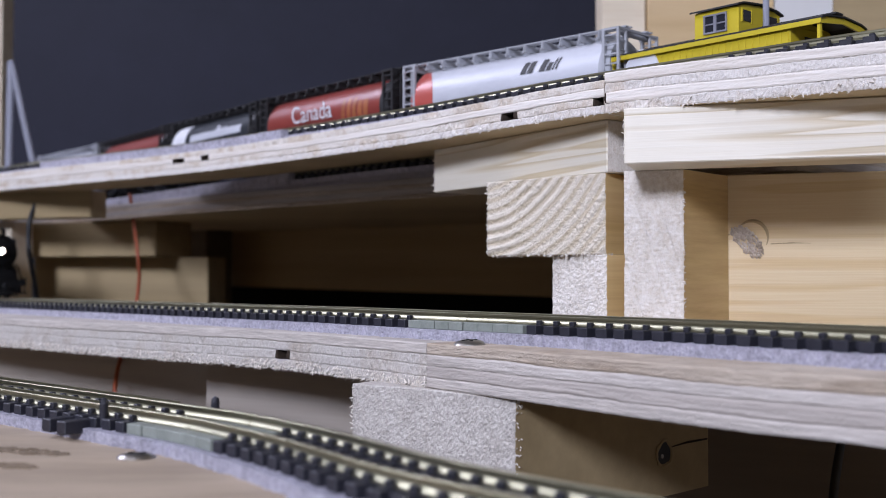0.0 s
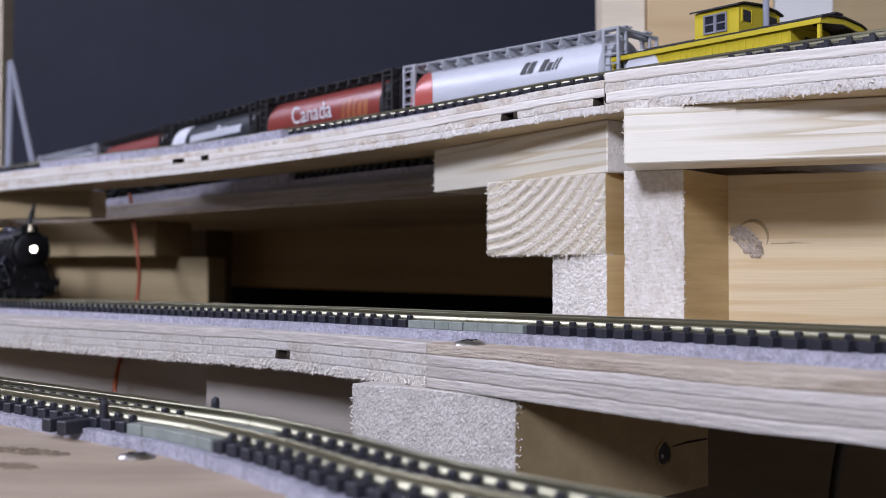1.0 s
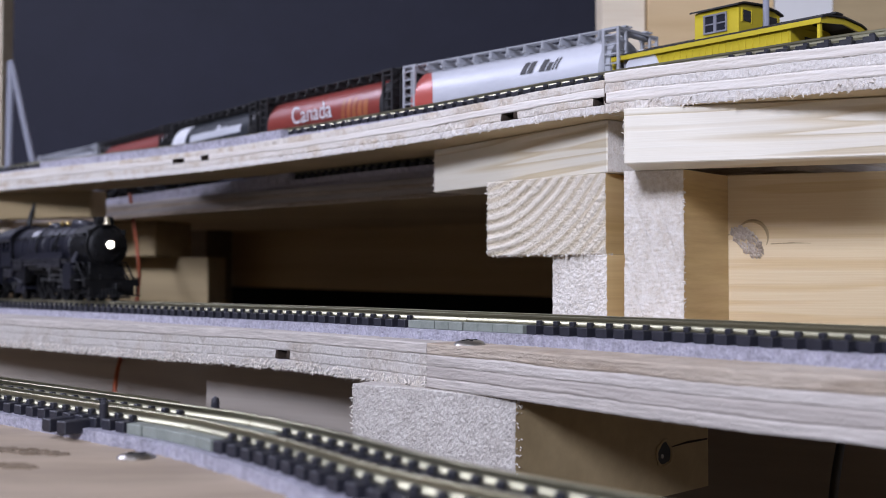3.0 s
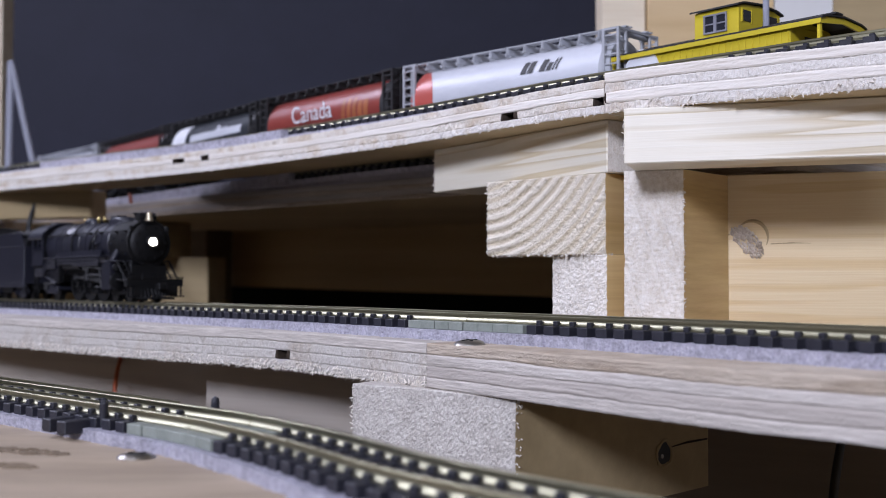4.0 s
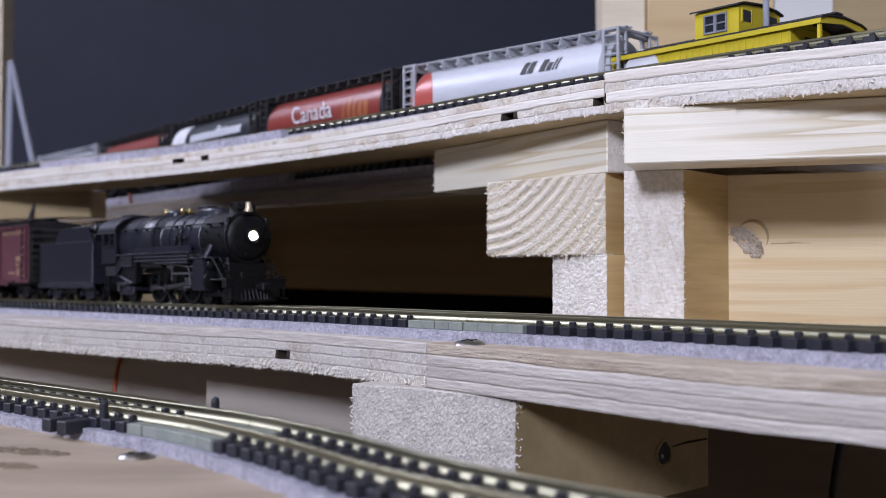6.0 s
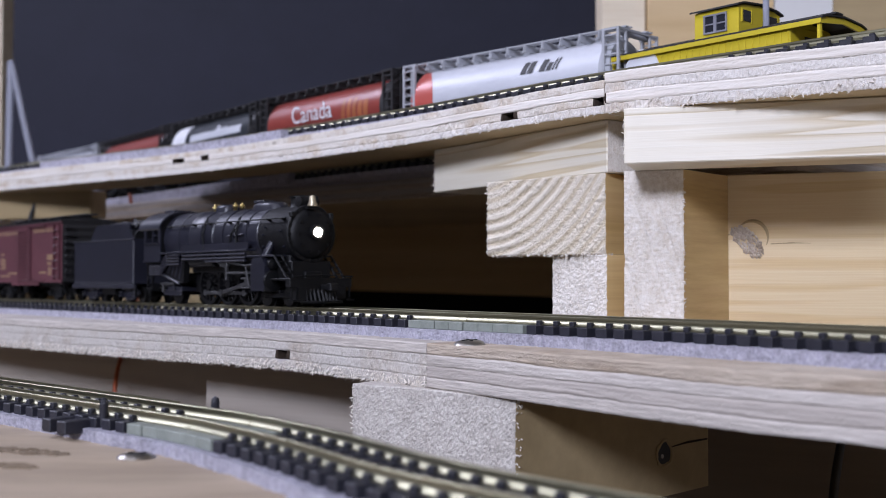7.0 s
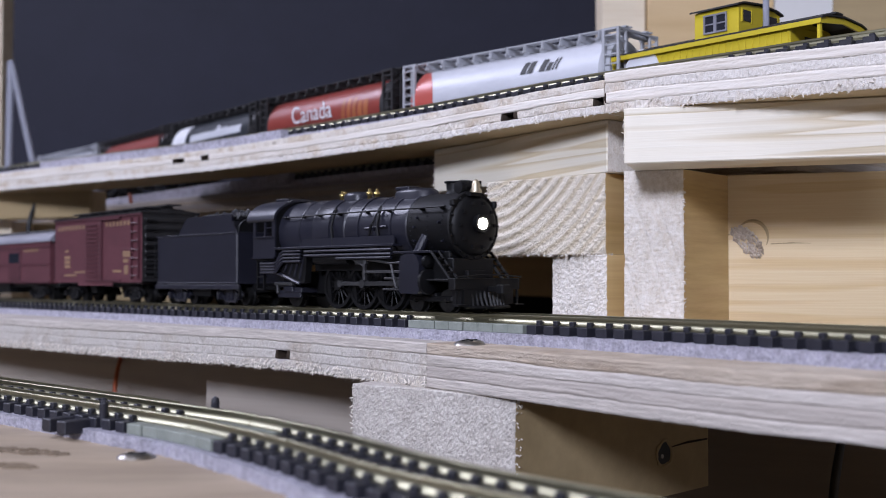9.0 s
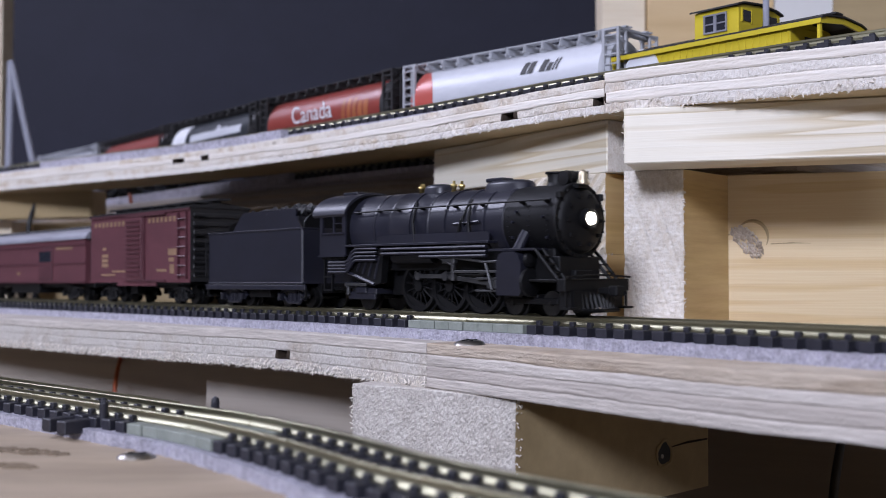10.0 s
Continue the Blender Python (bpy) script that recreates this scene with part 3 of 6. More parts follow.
lumber("support_post", (26.5, 266), -54, 18.5, 30, -12.6, 4.7, SIDE, "rough sawn pine post under the end-grain block", face=SAWN, relief="comb", fuzz=[(0, 17, 18.5, 17, 0, 1)])
lumber("upright_post", (41.3, 250), -18, 13.4, 20.5, -12.6, 23.8, SIDE, "upright pine post with rough sawn front edge", face=SAWN, relief="saw", skew=8.6, fuzz=[(13.4, 0, 13.4, 37, 1, 0)])
lumber("cross_beam", (38.9, 234.5), -18, 90, 16, 23.85, 35.8, BEAM, "pale pine cross beam with wavy grain under the shelf", face=SAWN, face_sides=("ends",), fuzz=[(0, 0, 0, 10.9, -1, 0)])
KNOTTY = lumber("knotty_board", (68.3, 263), -17, 78, 8, -12.6, 24.1, BOARD, "clear pine board with a chipped round knot", fuzz=[(0, 6, 0, 24, -1, 0)])
lumber("lower_block", (-19, 229), -35, 19.5, 30, -75, -22.7, JOIST, "rough sawn block under the lower plywood shelf", face=SAWN_SHADE, relief="lumps", fuzz=[(0, 15, 0, 52, -1, 0)])
# The post's brown sides have the shelf's shade put into the colour.
LOWER_POST = lumber("lower_post", (-3.2, 217.5), -46, 23.5, 64, -47, -22.7, BROWN, "rough sawn pine block with smooth shaded side", face=SAWN_SHADE, relief="lumps", fuzz=[(23.5, 0, 23.5, 24, 1, 0)])

# behind and below the shelves
back = part("tan_back_board", extruded([(0, -5.0), (400, -11.5), (400, 24.6), (0, 24.6)], 0, 12), TAN)
back.matrix_world = Matrix.Translation(w(-200, 688, 0)) @ pose(0, 0, 0, 0, 0, -37)
tagged(back, "tan board behind the lower track in shade", "board")
# Black backdrop that fills the dark gap below the tan board.
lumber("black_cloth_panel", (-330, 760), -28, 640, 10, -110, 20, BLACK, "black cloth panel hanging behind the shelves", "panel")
# Far-end supports: brown here includes the shade under the upper shelf.
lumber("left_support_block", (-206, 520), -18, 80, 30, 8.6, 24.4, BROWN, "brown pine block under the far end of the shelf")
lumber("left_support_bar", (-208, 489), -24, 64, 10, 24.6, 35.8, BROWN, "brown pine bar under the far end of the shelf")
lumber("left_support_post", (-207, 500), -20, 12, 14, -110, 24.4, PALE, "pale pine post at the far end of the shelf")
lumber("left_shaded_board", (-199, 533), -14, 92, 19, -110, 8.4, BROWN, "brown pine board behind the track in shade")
lumber("right_wall_post", (66, 452), 0, 18, 18, -110, 400, PALE, "pale timber post against the dark wall")
lumber("right_wall_board", (84.5, 449), 0, 52, 12, -110, 400, PINE, "clear pine board panel behind the caboose")
lumber("right_wall_panel", (137, 449), 0, 24, 12, -110, 400, PANEL, "off-white panel behind the caboose")
lumber("right_grey_board", (161.5, 451), 0, 120, 12, -110, 400, BROWN, "greyish brown board behind the caboose")
lumber("left_edge_post", (-343, 778), 0, 28, 20, -110, 230, PALE, "pale upright timber beside the dark wall")
lumber("joist", (-190, 432), -35, 150, 19, -110, -25.5, JOIST, "greyish joist under the lower shelf")
lumber("joist", (-68.7, 317.5), -33, 59, 19, -56, -24.5, JOIST, "pale greyish joist under the lower shelf, cut at its foot")
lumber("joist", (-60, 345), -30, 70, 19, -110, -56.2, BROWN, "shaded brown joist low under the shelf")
# Added board fills the gap; the shade there is in its colour.
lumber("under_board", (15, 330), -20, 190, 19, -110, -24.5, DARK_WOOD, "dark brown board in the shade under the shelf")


# Unseen supports, added to hold up the deck and the rear shelf.
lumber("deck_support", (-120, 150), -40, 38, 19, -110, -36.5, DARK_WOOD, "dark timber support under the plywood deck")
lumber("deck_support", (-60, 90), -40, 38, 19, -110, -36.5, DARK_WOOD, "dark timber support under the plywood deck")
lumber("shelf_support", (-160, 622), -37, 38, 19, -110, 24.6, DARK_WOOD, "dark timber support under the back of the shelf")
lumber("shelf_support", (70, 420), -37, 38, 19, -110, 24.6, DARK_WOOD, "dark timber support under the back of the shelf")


def work_bench():
    """An unseen bench, added to carry the whole layout, on four legs."""
    bench = tagged(empty("work_bench", Matrix.Translation((0, 0.45, 0))), "dark brown timber work bench under the layout", "bench")
    part("bench_top", boxed(-420, 420, -440, 420, 1060, 1090, bevel=1.5), DARK_WOOD, bench)
    for x in (-400, 340):
        for y in (-420, 350):
            part("bench_leg", boxed(x, x + 60, y, y + 60, 0, 1060, bevel=2), DARK_WOOD, bench)
    for y in (-420, 390):
        part("apron", boxed(-340, 340, y, y + 20, 960, 1060, bevel=1.5), DARK_WOOD, bench)


work_bench()


# ---- rolling stock ----
def riding(line, s, z):
    x, y, a = line.at(s)
    return Matrix.Translation(w(x, y, z)) @ pose(0, 0, 0, 0, 0, a)


def painted(name, colour, rough=0.45, worn=0.25):
    dark = tuple(c * (1 - worn) for c in colour)
    return grained(name, (dark, colour), (0.3, 0.3, 0.6), 0.5, rough, bump=0.08, fine=5, spread=0.06)


LOCO_BLACK = painted("loco_black", (0.016, 0.0165, 0.026), 0.38, 0.3)
FLAT_BLACK = painted("flat_black", (0.0035, 0.0035, 0.0042), 0.55, 0.3)
FLAT_BLACK.node_tree.nodes["Principled BSDF"].inputs["Specular IOR Level"].default_value = 0.3
ROD_STEEL = grained("rod_steel", ((0.035, 0.035, 0.037), (0.08, 0.08, 0.082)), (0.3, 1, 1), 0.8, 0.5, 0.6, bump=0.08)
TREAD = grained("wheel_tread", ((0.02, 0.02, 0.022), (0.07, 0.07, 0.07)), (1, 1, 1), 0.8, 0.35, 0.9, bump=0.05)
BELL = grained("pale_brass", ((0.6, 0.52, 0.36), (0.74, 0.66, 0.5)), (1, 1, 1), 0.8, 0.35, 0.9, bump=0.05)
BRASS = grained("brass", ((0.6, 0.45, 0.16), (0.72, 0.56, 0.24)), (1, 1, 1), 0.8, 0.3, 1.0, bump=0.05)
COAL = grained("coal", ((0.01, 0.01, 0.012), (0.035, 0.035, 0.04)), (1, 1, 1), 1.0, 0.35, bump=0.6)
MAROON = painted("maroon_paint", (0.115, 0.038, 0.047), 0.5, 0.22)
MAROON_DARK = painted("dark_maroon_paint", (0.085, 0.026, 0.034), 0.5, 0.3)
BUFF = painted("buff_lettering", (0.28, 0.17, 0.1), 0.6, 0.3)
CAR_GREY = painted("pale_grey_paint", (0.55, 0.56, 0.6), 0.4, 0.12)
FRAME_GREY = painted("frame_grey_paint", (0.42, 0.43, 0.46), 0.45, 0.2)
CAR_RED = painted("bright_red_paint", (0.25, 0.045, 0.035), 0.32, 0.2)
FLAG_RED = painted("flag_red_paint", (0.5, 0.1, 0.08), 0.35, 0.15)
CAR_DARK = painted("charcoal_paint", (0.03, 0.034, 0.04), 0.3, 0.25)
WHITE = painted("white_paint", (0.72, 0.72, 0.75), 0.45, 0.1)
YELLOW = painted("caboose_yellow_paint", (0.6, 0.47, 0.025), 0.42, 0.12)
GOLD = painted("wheat_gold_paint", (0.4, 0.13, 0.05), 0.4, 0.3)
ROOF_BLACK = painted("roof_black_paint", (0.018, 0.017, 0.018), 0.55, 0.3)
SILVER = grained("silver_roof_paint", ((0.2, 0.2, 0.23), (0.28, 0.28, 0.32)), (0.3, 1, 1), 0.4, 0.45, 0.2, bump=0.08)
PIPE = painted("grey_blue_metal", (0.32, 0.33, 0.39), 0.35, 0.15)
WINDOW_DARK = material("dark_window_glass", (0.02, 0.022, 0.03), 0.08)
LAMP_GLOW = material("headlight_glow", (1, 1, 1), 0.4)
LAMP_GLOW.node_tree.nodes["Principled BSDF"].inputs["Emission Color"].default_value = (1.0, 0.9, 0.8, 1)
LAMP_GLOW.node_tree.nodes["Principled BSDF"].inputs["Emission Strength"].default_value = 14.0


def lathe(profile, sides=32, axis="x", centre=(0, 0, 0)):
    """Turns (along, radius) pairs about an axis through centre."""
    bm = bmesh.new()
    rings = []
    for a, r in profile:
        ring = []
        for k in range(sides):
            u, v = r * math.cos(k * math.tau / sides), r * math.sin(k * math.tau / sides)
            p = (a, u, v) if axis == "x" else (u, a, v) if axis == "y" else (u, v, a)
            ring.append(bm.verts.new((Vector(p) + Vector(centre)) * MM))
        rings.append(ring)
    for r0, r1 in zip(rings, rings[1:]):
        for k in range(sides):
            bm.faces.new((r0[k], r0[(k + 1) % sides], r1[(k + 1) % sides], r1[k]))
    bm.faces.new(rings[0])
    bm.faces.new(rings[-1][::-1])
    return bm


def several(*boxes, bevel=0.0):
    bm = bmesh.new()
    for b in boxes:
        block(bm, *b, bevel)
    return bm


def shade_flat_by_angle(ob, angle=35):
    ob.data.polygons.foreach_set("use_smooth", [True] * len(ob.data.polygons))
    ob.data.set_sharp_from_angle(angle=radians(angle))
    return ob


def wheelset(parent, x, radius, gauge=9.0, spokes=0):
    """A pair of wheels on an axle about its own centre, under a thing or a truck."""
    bm = tubed([(0, -gauge / 2, 0), (0, gauge / 2, 0)], 0.6)
    for side in (-1, 1):
        y = side * gauge / 2
        rim = radius - 0.9 if spokes else 0.3
        prof = [(y - 0.15 * side, rim), (y - 1.0 * side, rim), (y - 1.0 * side, radius + 0.45), (y - 0.6 * side, radius + 0.45), (y - 0.5 * side, radius), (y + 0.7 * side, radius - 0.05), (y + 0.7 * side, rim), (y - 0.15 * side, rim)]
        rings = []
        for a, r in prof:
            rings.append([bm.verts.new(Vector((r * math.cos(k * math.tau / 28), a, r * math.sin(k * math.tau / 28))) * MM) for k in range(28)])
        for r0, r1 in zip(rings, rings[1:]):
            for k in range(28):
                bm.faces.new((r0[k], r0[(k + 1) % 28], r1[(k + 1) % 28], r1[k]))
        if spokes:
            tube(bm, [(0, y - 0.5, 0), (0, y + 0.9 * side, 0)], 1.2, 12)
            for k in range(spokes):
                a = k * math.tau / spokes
                tube(bm, [(0, y + 0.1 * side, 0), (math.cos(a) * (radius - 0.6), y + 0.1 * side, math.sin(a) * (radius - 0.6))], 0.2, 5)
            # counterweight and crank pin
            cw = [(math.cos(a) * (radius - 0.7), math.sin(a) * (radius - 0.7)) for a in np.linspace(math.pi * 0.72, math.pi * 1.28, 9)]
            ends = [[bm.verts.new(Vector((px_, y + dy * side, pz_)) * MM) for px_, pz_ in cw] for dy in (-0.2, 0.5)]
            bm.faces.new(ends[0])
            bm.faces.new(ends[1][::-1])
            for i in range(len(cw)):
                bm.faces.new((ends[0][i], ends[0][(i + 1) % len(cw)], ends[1][(i + 1) % len(cw)], ends[1][i]))
        else:
            tube(bm, [(0, y + 0.2 * side, 0), (0, y + 1.5 * side, 0)], 0.45, 8)
    ob = part("driving_wheelset" if spokes else "wheelset", bm, FLAT_BLACK if spokes else TREAD, parent)
    shade_flat_by_angle(ob)
    ob.location = (x * MM, 0, radius * MM)
    TURNING.append((ob, radius, Vector((x, 0, radius)), x))
    return ob


TURNING = []


def truck(parent, x, wheelbase=11.0, radius=2.6, mat=FLAT_BLACK):
    """A bogie with two side frames, bolster, springs and two wheelsets."""
    bm = bmesh.new()
    h = wheelbase / 2
    block(bm, -1.6, 1.6, -6.4, 6.4, 2.2, 4.2, 0.2)
    for side in (-6.6, 6.6):
        s = math.copysign(1, side)
        tube(bm, [(-h - 1.5, side, 2.6), (-h - 0.6, side, 3.7), (-h + 1.6, side, 4.5), (-2.2, side, 4.8), (2.2, side, 4.8), (h - 1.6, side, 4.5), (h + 0.6, side, 3.7), (h + 1.5, side, 2.6)], 0.52, 8)
        tube(bm, [(-h + 0.8, side, 2.6), (-2.4, side, 1.2), (2.4, side, 1.2), (h - 0.8, side, 2.6)], 0.45, 8)
        for c in (-2.0, 2.0):
            tube(bm, [(c, side, 1.2), (c, side, 4.8)], 0.42, 8)
        block(bm, -1.5, 1.5, side - 0.6, side + 0.6, 3.4, 4.6, 0.15)
        for c in (-h, h):
            block(bm, c - 0.85, c + 0.85, side - 0.3, side + 0.9 * s, 1.8, 3.4, 0.2)
            tube(bm, [(c, side + 0.8 * s, 2.6), (c, side + 1.15 * s, 2.6)], 0.6, 10)
        for c in (-0.75, 0.75):
            tube(bm, [(c, side + 0.2 * s, 1.4), (c, side + 0.2 * s, 3.4)], 0.5, 8)
    frame_ob = part("truck", bm, mat, parent)
    frame_ob.location = (x * MM, 0, 0)
    for c in (-h, h):
        wheelset(frame_ob, c, radius)
    return frame_ob


def coupler(parent, x, facing, z=5.0):
    bm = boxed(0, 3.6 * facing, -0.8, 0.8, z - 0.6, z + 0.6, bevel=0.15)
    block(bm, 3.0 * facing, 5.0 * facing, -1.4, 1.2, z - 1.0, z + 1.0, 0.25)
    ob = part("coupler", bm, FLAT_BLACK, parent)
    ob.location = (x * MM, 0, 0)
    return ob


# ---- steam locomotive; its nose is at x = 0, its rails at z = 0 ----
def steam_locomotive():
    loco = tagged(empty("steam_locomotive"), "satin black model steam locomotive with lit headlight pulling a train", "locomotive")
    C = 18.6
    boiler = part("boiler", lathe([(-66, 8.0), (-52, 8.0), (-51.8, 8.1), (-51, 8.1), (-50.8, 7.95), (-40, 7.75), (-39.8, 7.9), (-39, 7.9), (-38.8, 7.7), (-29, 7.45), (-28.8, 7.65), (-28, 7.65), (-27.8, 7.4), (-18, 7.3), (-17.8, 7.5), (-17, 7.5), (-16.8, 7.3)], 48, centre=(0, 0, C)), LOCO_BLACK, loco)
    shade_flat_by_angle(boiler, 40)
    for x in (-57, -45, -34, -22.5):
        shade_flat_by_angle(part("boiler_band", lathe([(x - 0.3, 7.4), (x - 0.3, 8.06 + x * -0.001), (x + 0.3, 8.06 + x * -0.001), (x + 0.3, 7.4)] if x < -40 else [(x - 0.3, 7.2), (x - 0.3, 7.85 if x < -30 else 7.55), (x + 0.3, 7.85 if x < -30 else 7.55), (x + 0.3, 7.2)], 48, centre=(0, 0, C)), LOCO_BLACK, boiler))
    box = part("smokebox", lathe([(-16.9, 7.3), (-4.2, 7.3), (-3.9, 7.5), (-3.1, 7.5), (-2.9, 7.3), (-2.9, 6.5), (-2.5, 6.2), (-2.2, 5.8), (-1.9, 5.2), (-1.5, 3.6), (-1.3, 1.6), (-1.25, 0.2)], 48, centre=(0, 0, C)), FLAT_BLACK, loco)
    shade_flat_by_angle(box, 40)
    bolts = bmesh.new()
    for k in range(20):
        a = k * math.tau / 20
        tube(bolts, [(-3.2, math.cos(a) * 6.9, C + math.sin(a) * 6.9), (-2.5, math.cos(a) * 6.9, C + math.sin(a) * 6.9)], 0.25, 6)
    for k in range(10):
        a = k * math.tau / 10
        block(bolts, -2.4, -1.4, math.cos(a) * 4.9 - 0.35, math.cos(a) * 4.9 + 0.35, C + math.sin(a) * 4.9 - 0.35, C + math.sin(a) * 4.9 + 0.35)
    part("door_dogs", bolts, FLAT_BLACK, box)
    rivets = bmesh.new()
    for x in (-15.5, -10, -5.2):
        for k in range(-4, 9):
            a = math.pi + k * 0.14
            tube(rivets, [(x, math.cos(a) * 7.2, C + math.sin(a) * 7.2), (x, math.cos(a) * 7.55, C + math.sin(a) * 7.4)], 0.09, 5)
    part("rivet_rows", rivets, LOCO_BLACK, box)
    # headlight
    lamp = part("headlight", lathe([(-1.8, 0.9), (-1.5, 2.0), (-0.1, 2.1), (0.0, 2.0), (0.0, 1.75), (-0.3, 1.7)], 24, centre=(0, 0, C + 0.3)), FLAT_BLACK, loco)
    part("lens", lathe([(-0.4, 1.24), (0.0, 1.22), (0.25, 0.85), (0.32, 0.2)], 24, centre=(0, 0, C + 0.3)), LAMP_GLOW, lamp, "glowing warm white lens", True)
    for side in (-1, 1):
        marker = boxed(-3.6, -2.4, side * 6.0 - 0.6, side * 6.0 + 0.6, C + 4.0, C + 5.4, bevel=0.2)
        part("marker_lamp", marker, FLAT_BLACK, loco)
    # stack, feedwater heater, bell
    shade_flat_by_angle(part("smokestack", lathe([(C + 6.6, 2.6), (C + 7.2, 2.0), (C + 7.9, 1.8), (C + 9.3, 1.9), (C + 9.5, 2.3), (C + 9.8, 2.3), (C + 9.8, 1.6), (C + 8.6, 1.5)], 24, "z", (-9.0, 0, 0)), FLAT_BLACK, loco))
    heater = lathe([(-2.9, 0.4), (-2.8, 1.4), (-1.2, 1.5), (1.2, 1.5), (2.8, 1.4), (2.9, 0.4)], 20, "y", (-4.9, 0, C + 8.2))
    for k in (-1.6, 0, 1.6):
        tube(heater, [(-4.9, k - 0.3, C + 8.2), (-4.9, k + 0.3, C + 8.2)], 1.65, 16)
    part("feedwater_heater", heater, FLAT_BLACK, loco)
    bell = part("bell", lathe([(C + 6.9, 1.35), (C + 7.2, 1.3), (C + 8.0, 0.95), (C + 9.0, 0.85), (C + 9.6, 0.5), (C + 9.8, 0.1)], 20, "z", (-1.7, -0.6, 0)), BELL, loco, "pale polished brass bell", True)
    part("bell_bracket", several((-2.9, -1.6, -2.2, 1.0, C + 6.2, C + 7.0), (-2.6, -1.9, 0.9, 1.3, C + 6.6, C + 9.6)), FLAT_BLACK, bell)
    # domes
    def dome(name, x0, x1, top, half, sides=20):
        bm = bmesh.new()
        mid, hl = (x0 + x1) / 2, (x1 - x0) / 2
        rings = []
        for z, f in ((C + 5.2, 1.12), (C + 6.6, 1.06), (C + 7.3, 1.0), (top - 1.0, 0.97), (top - 0.45, 0.9), (top - 0.1, 0.72), (top, 0.4)):
            ring = []
            for k in range(sides):
                a = k * math.tau / sides
                ex = math.copysign(abs(math.cos(a)) ** 0.6, math.cos(a))
                ring.append(bm.verts.new(Vector((mid + ex * hl * f, math.sin(a) * half * f, z)) * MM))
            rings.append(ring)
        for r0, r1 in zip(rings, rings[1:]):
            for k in range(sides):
                bm.faces.new((r0[k], r0[(k + 1) % sides], r1[(k + 1) % sides], r1[k]))
        bm.faces.new(rings[-1])
        return shade_flat_by_angle(part(name, bm, LOCO_BLACK, loco), 50)
    dome("sand_dome", -28.0, -15.5, C + 9.0, 3.4)
    dome("steam_dome", -47.0, -39.6, C + 9.4, 3.2)
    part("sand_box_lid", several((-27.4, -22.5, -1.8, 1.8, C + 8.8, C + 9.6), bevel=0.2), LOCO_BLACK, loco)
    for i, (x, y) in enumerate(((-48.6, -1.0), (-49.6, 0.6), (-37.9, -1.0), (-37.3, 0.8))):
        part("safety_valve", lathe([(C + 7.2, 0.55), (C + 8.4, 0.5), (C + 8.5, 0.75), (C + 9.1, 0.75), (C + 9.2, 0.35), (C + 9.9, 0.3)], 12, "z", (x, y, 0)), BRASS, loco, "gleaming brass safety valve", True)
    for side in (-1, 1):
        y = side * 8.25
        part("handrail", tubed([(-64, y * 0.98, C + 3.7), (-40, y * 0.96, C + 3.9), (-20, y * 0.92, C + 3.9), (-4, y * 0.9, C + 3.9)], 0.2, 6), FLAT_BLACK, loco)
        for x in (-63, -55.5, -49, -41, -31, -23, -12, -5.5):
            part("handrail_post", tubed([(x, side * 6.3, C + 3.5), (x, y * (0.98 if x < -40 else 0.92), C + 3.9)], [0.45, 0.3], 6), FLAT_BLACK, loco)
        # running boards, air pipes, sand pipes
        part("running_board", several((-66, -19.2, min(side * 6.4, side * 9.4), max(side * 6.4, side * 9.4), 14.4, 14.9), (-19.2, -6.8, min(side * 5.0, side * 9.2), max(side * 5.0, side * 9.2), 12.7, 13.2), bevel=0.08), LOCO_BLACK, loco)
        part("splash_panel", extruded([(-56, 14.9), (-19.6, 14.9), (-19.6, 16.3), (-20.0, 16.8), (-53.5, 16.8), (-55, 16.4)], side * 8.3 - 0.2, side * 8.3 + 0.2), LOCO_BLACK, loco)
        for z in (13.7, 12.7, 11.9):
            part("air_pipe", tubed([(-53 if z > 12 else -40, side * 9.1, z), (-19.8, side * 9.1, z)], 0.36, 8), LOCO_BLACK, loco)
        for k in range(4):
            z = 13.9 - k * 0.85
            zb = 10.9 - k * 0.75
            part("boiler_pipe", tubed([(-55, side * 8.9, z), (-62.5, side * 8.9, z), (-63.6, side * 9.0, z - 0.6), (-65.2, side * 9.1, zb + 0.4), (-66, side * 9.1, zb), (-72.5, side * 9.1, zb)], 0.34, 8), LOCO_BLACK, loco)
        pump = bmesh.new()
        for a, b_ in (((-26.4, 6.6, 23.6), (-25.4, 8.2, 15.2)), ((-26.4, 6.6, 23.6), (-29.6, 8.2, 15.2)), ((-44, 6.3, 23.8), (-42.5, 8.3, 15.0))):
            tube(pump, [(a[0], side * a[1], a[2]), ((a[0] + b_[0]) / 2, side * 8.3, (a[2] + b_[2]) / 2), (b_[0], side * b_[1], b_[2])], 0.3, 6)
        part("sand_pipe", pump, FLAT_BLACK, loco)
        valves = bmesh.new()
        for x, z in ((-28, 18.2), (-26.5, 18.6), (-29.5, 17.8), (-14, 18.4), (-13.2, 20.4), (-14.6, 15.4), (-6, 19.2), (-5.5, 15.2)):
            yy = side * math.sqrt(max(7.5 ** 2 - (z - C) ** 2, 1))
            tube(valves, [(x, yy * 0.95, z), (x, yy * 1.05, z)], 0.28, 8)
        tube(valves, [(-31, side * 7.6, 18.6), (-23, side * 7.9, 18.9)], 0.3, 6)
        part("check_valve", valves, LOCO_BLACK, loco)
        # firebox, ash pan
        part("firebox_side", extruded([(-70, 11.5), (-55, 13.8), (-53.5, 13.8), (-54.5, 6.2), (-57, 5.8), (-69.5, 9.6)], side * 6.2, side * 8.0), FLAT_BLACK, loco)
        ribs = bmesh.new()
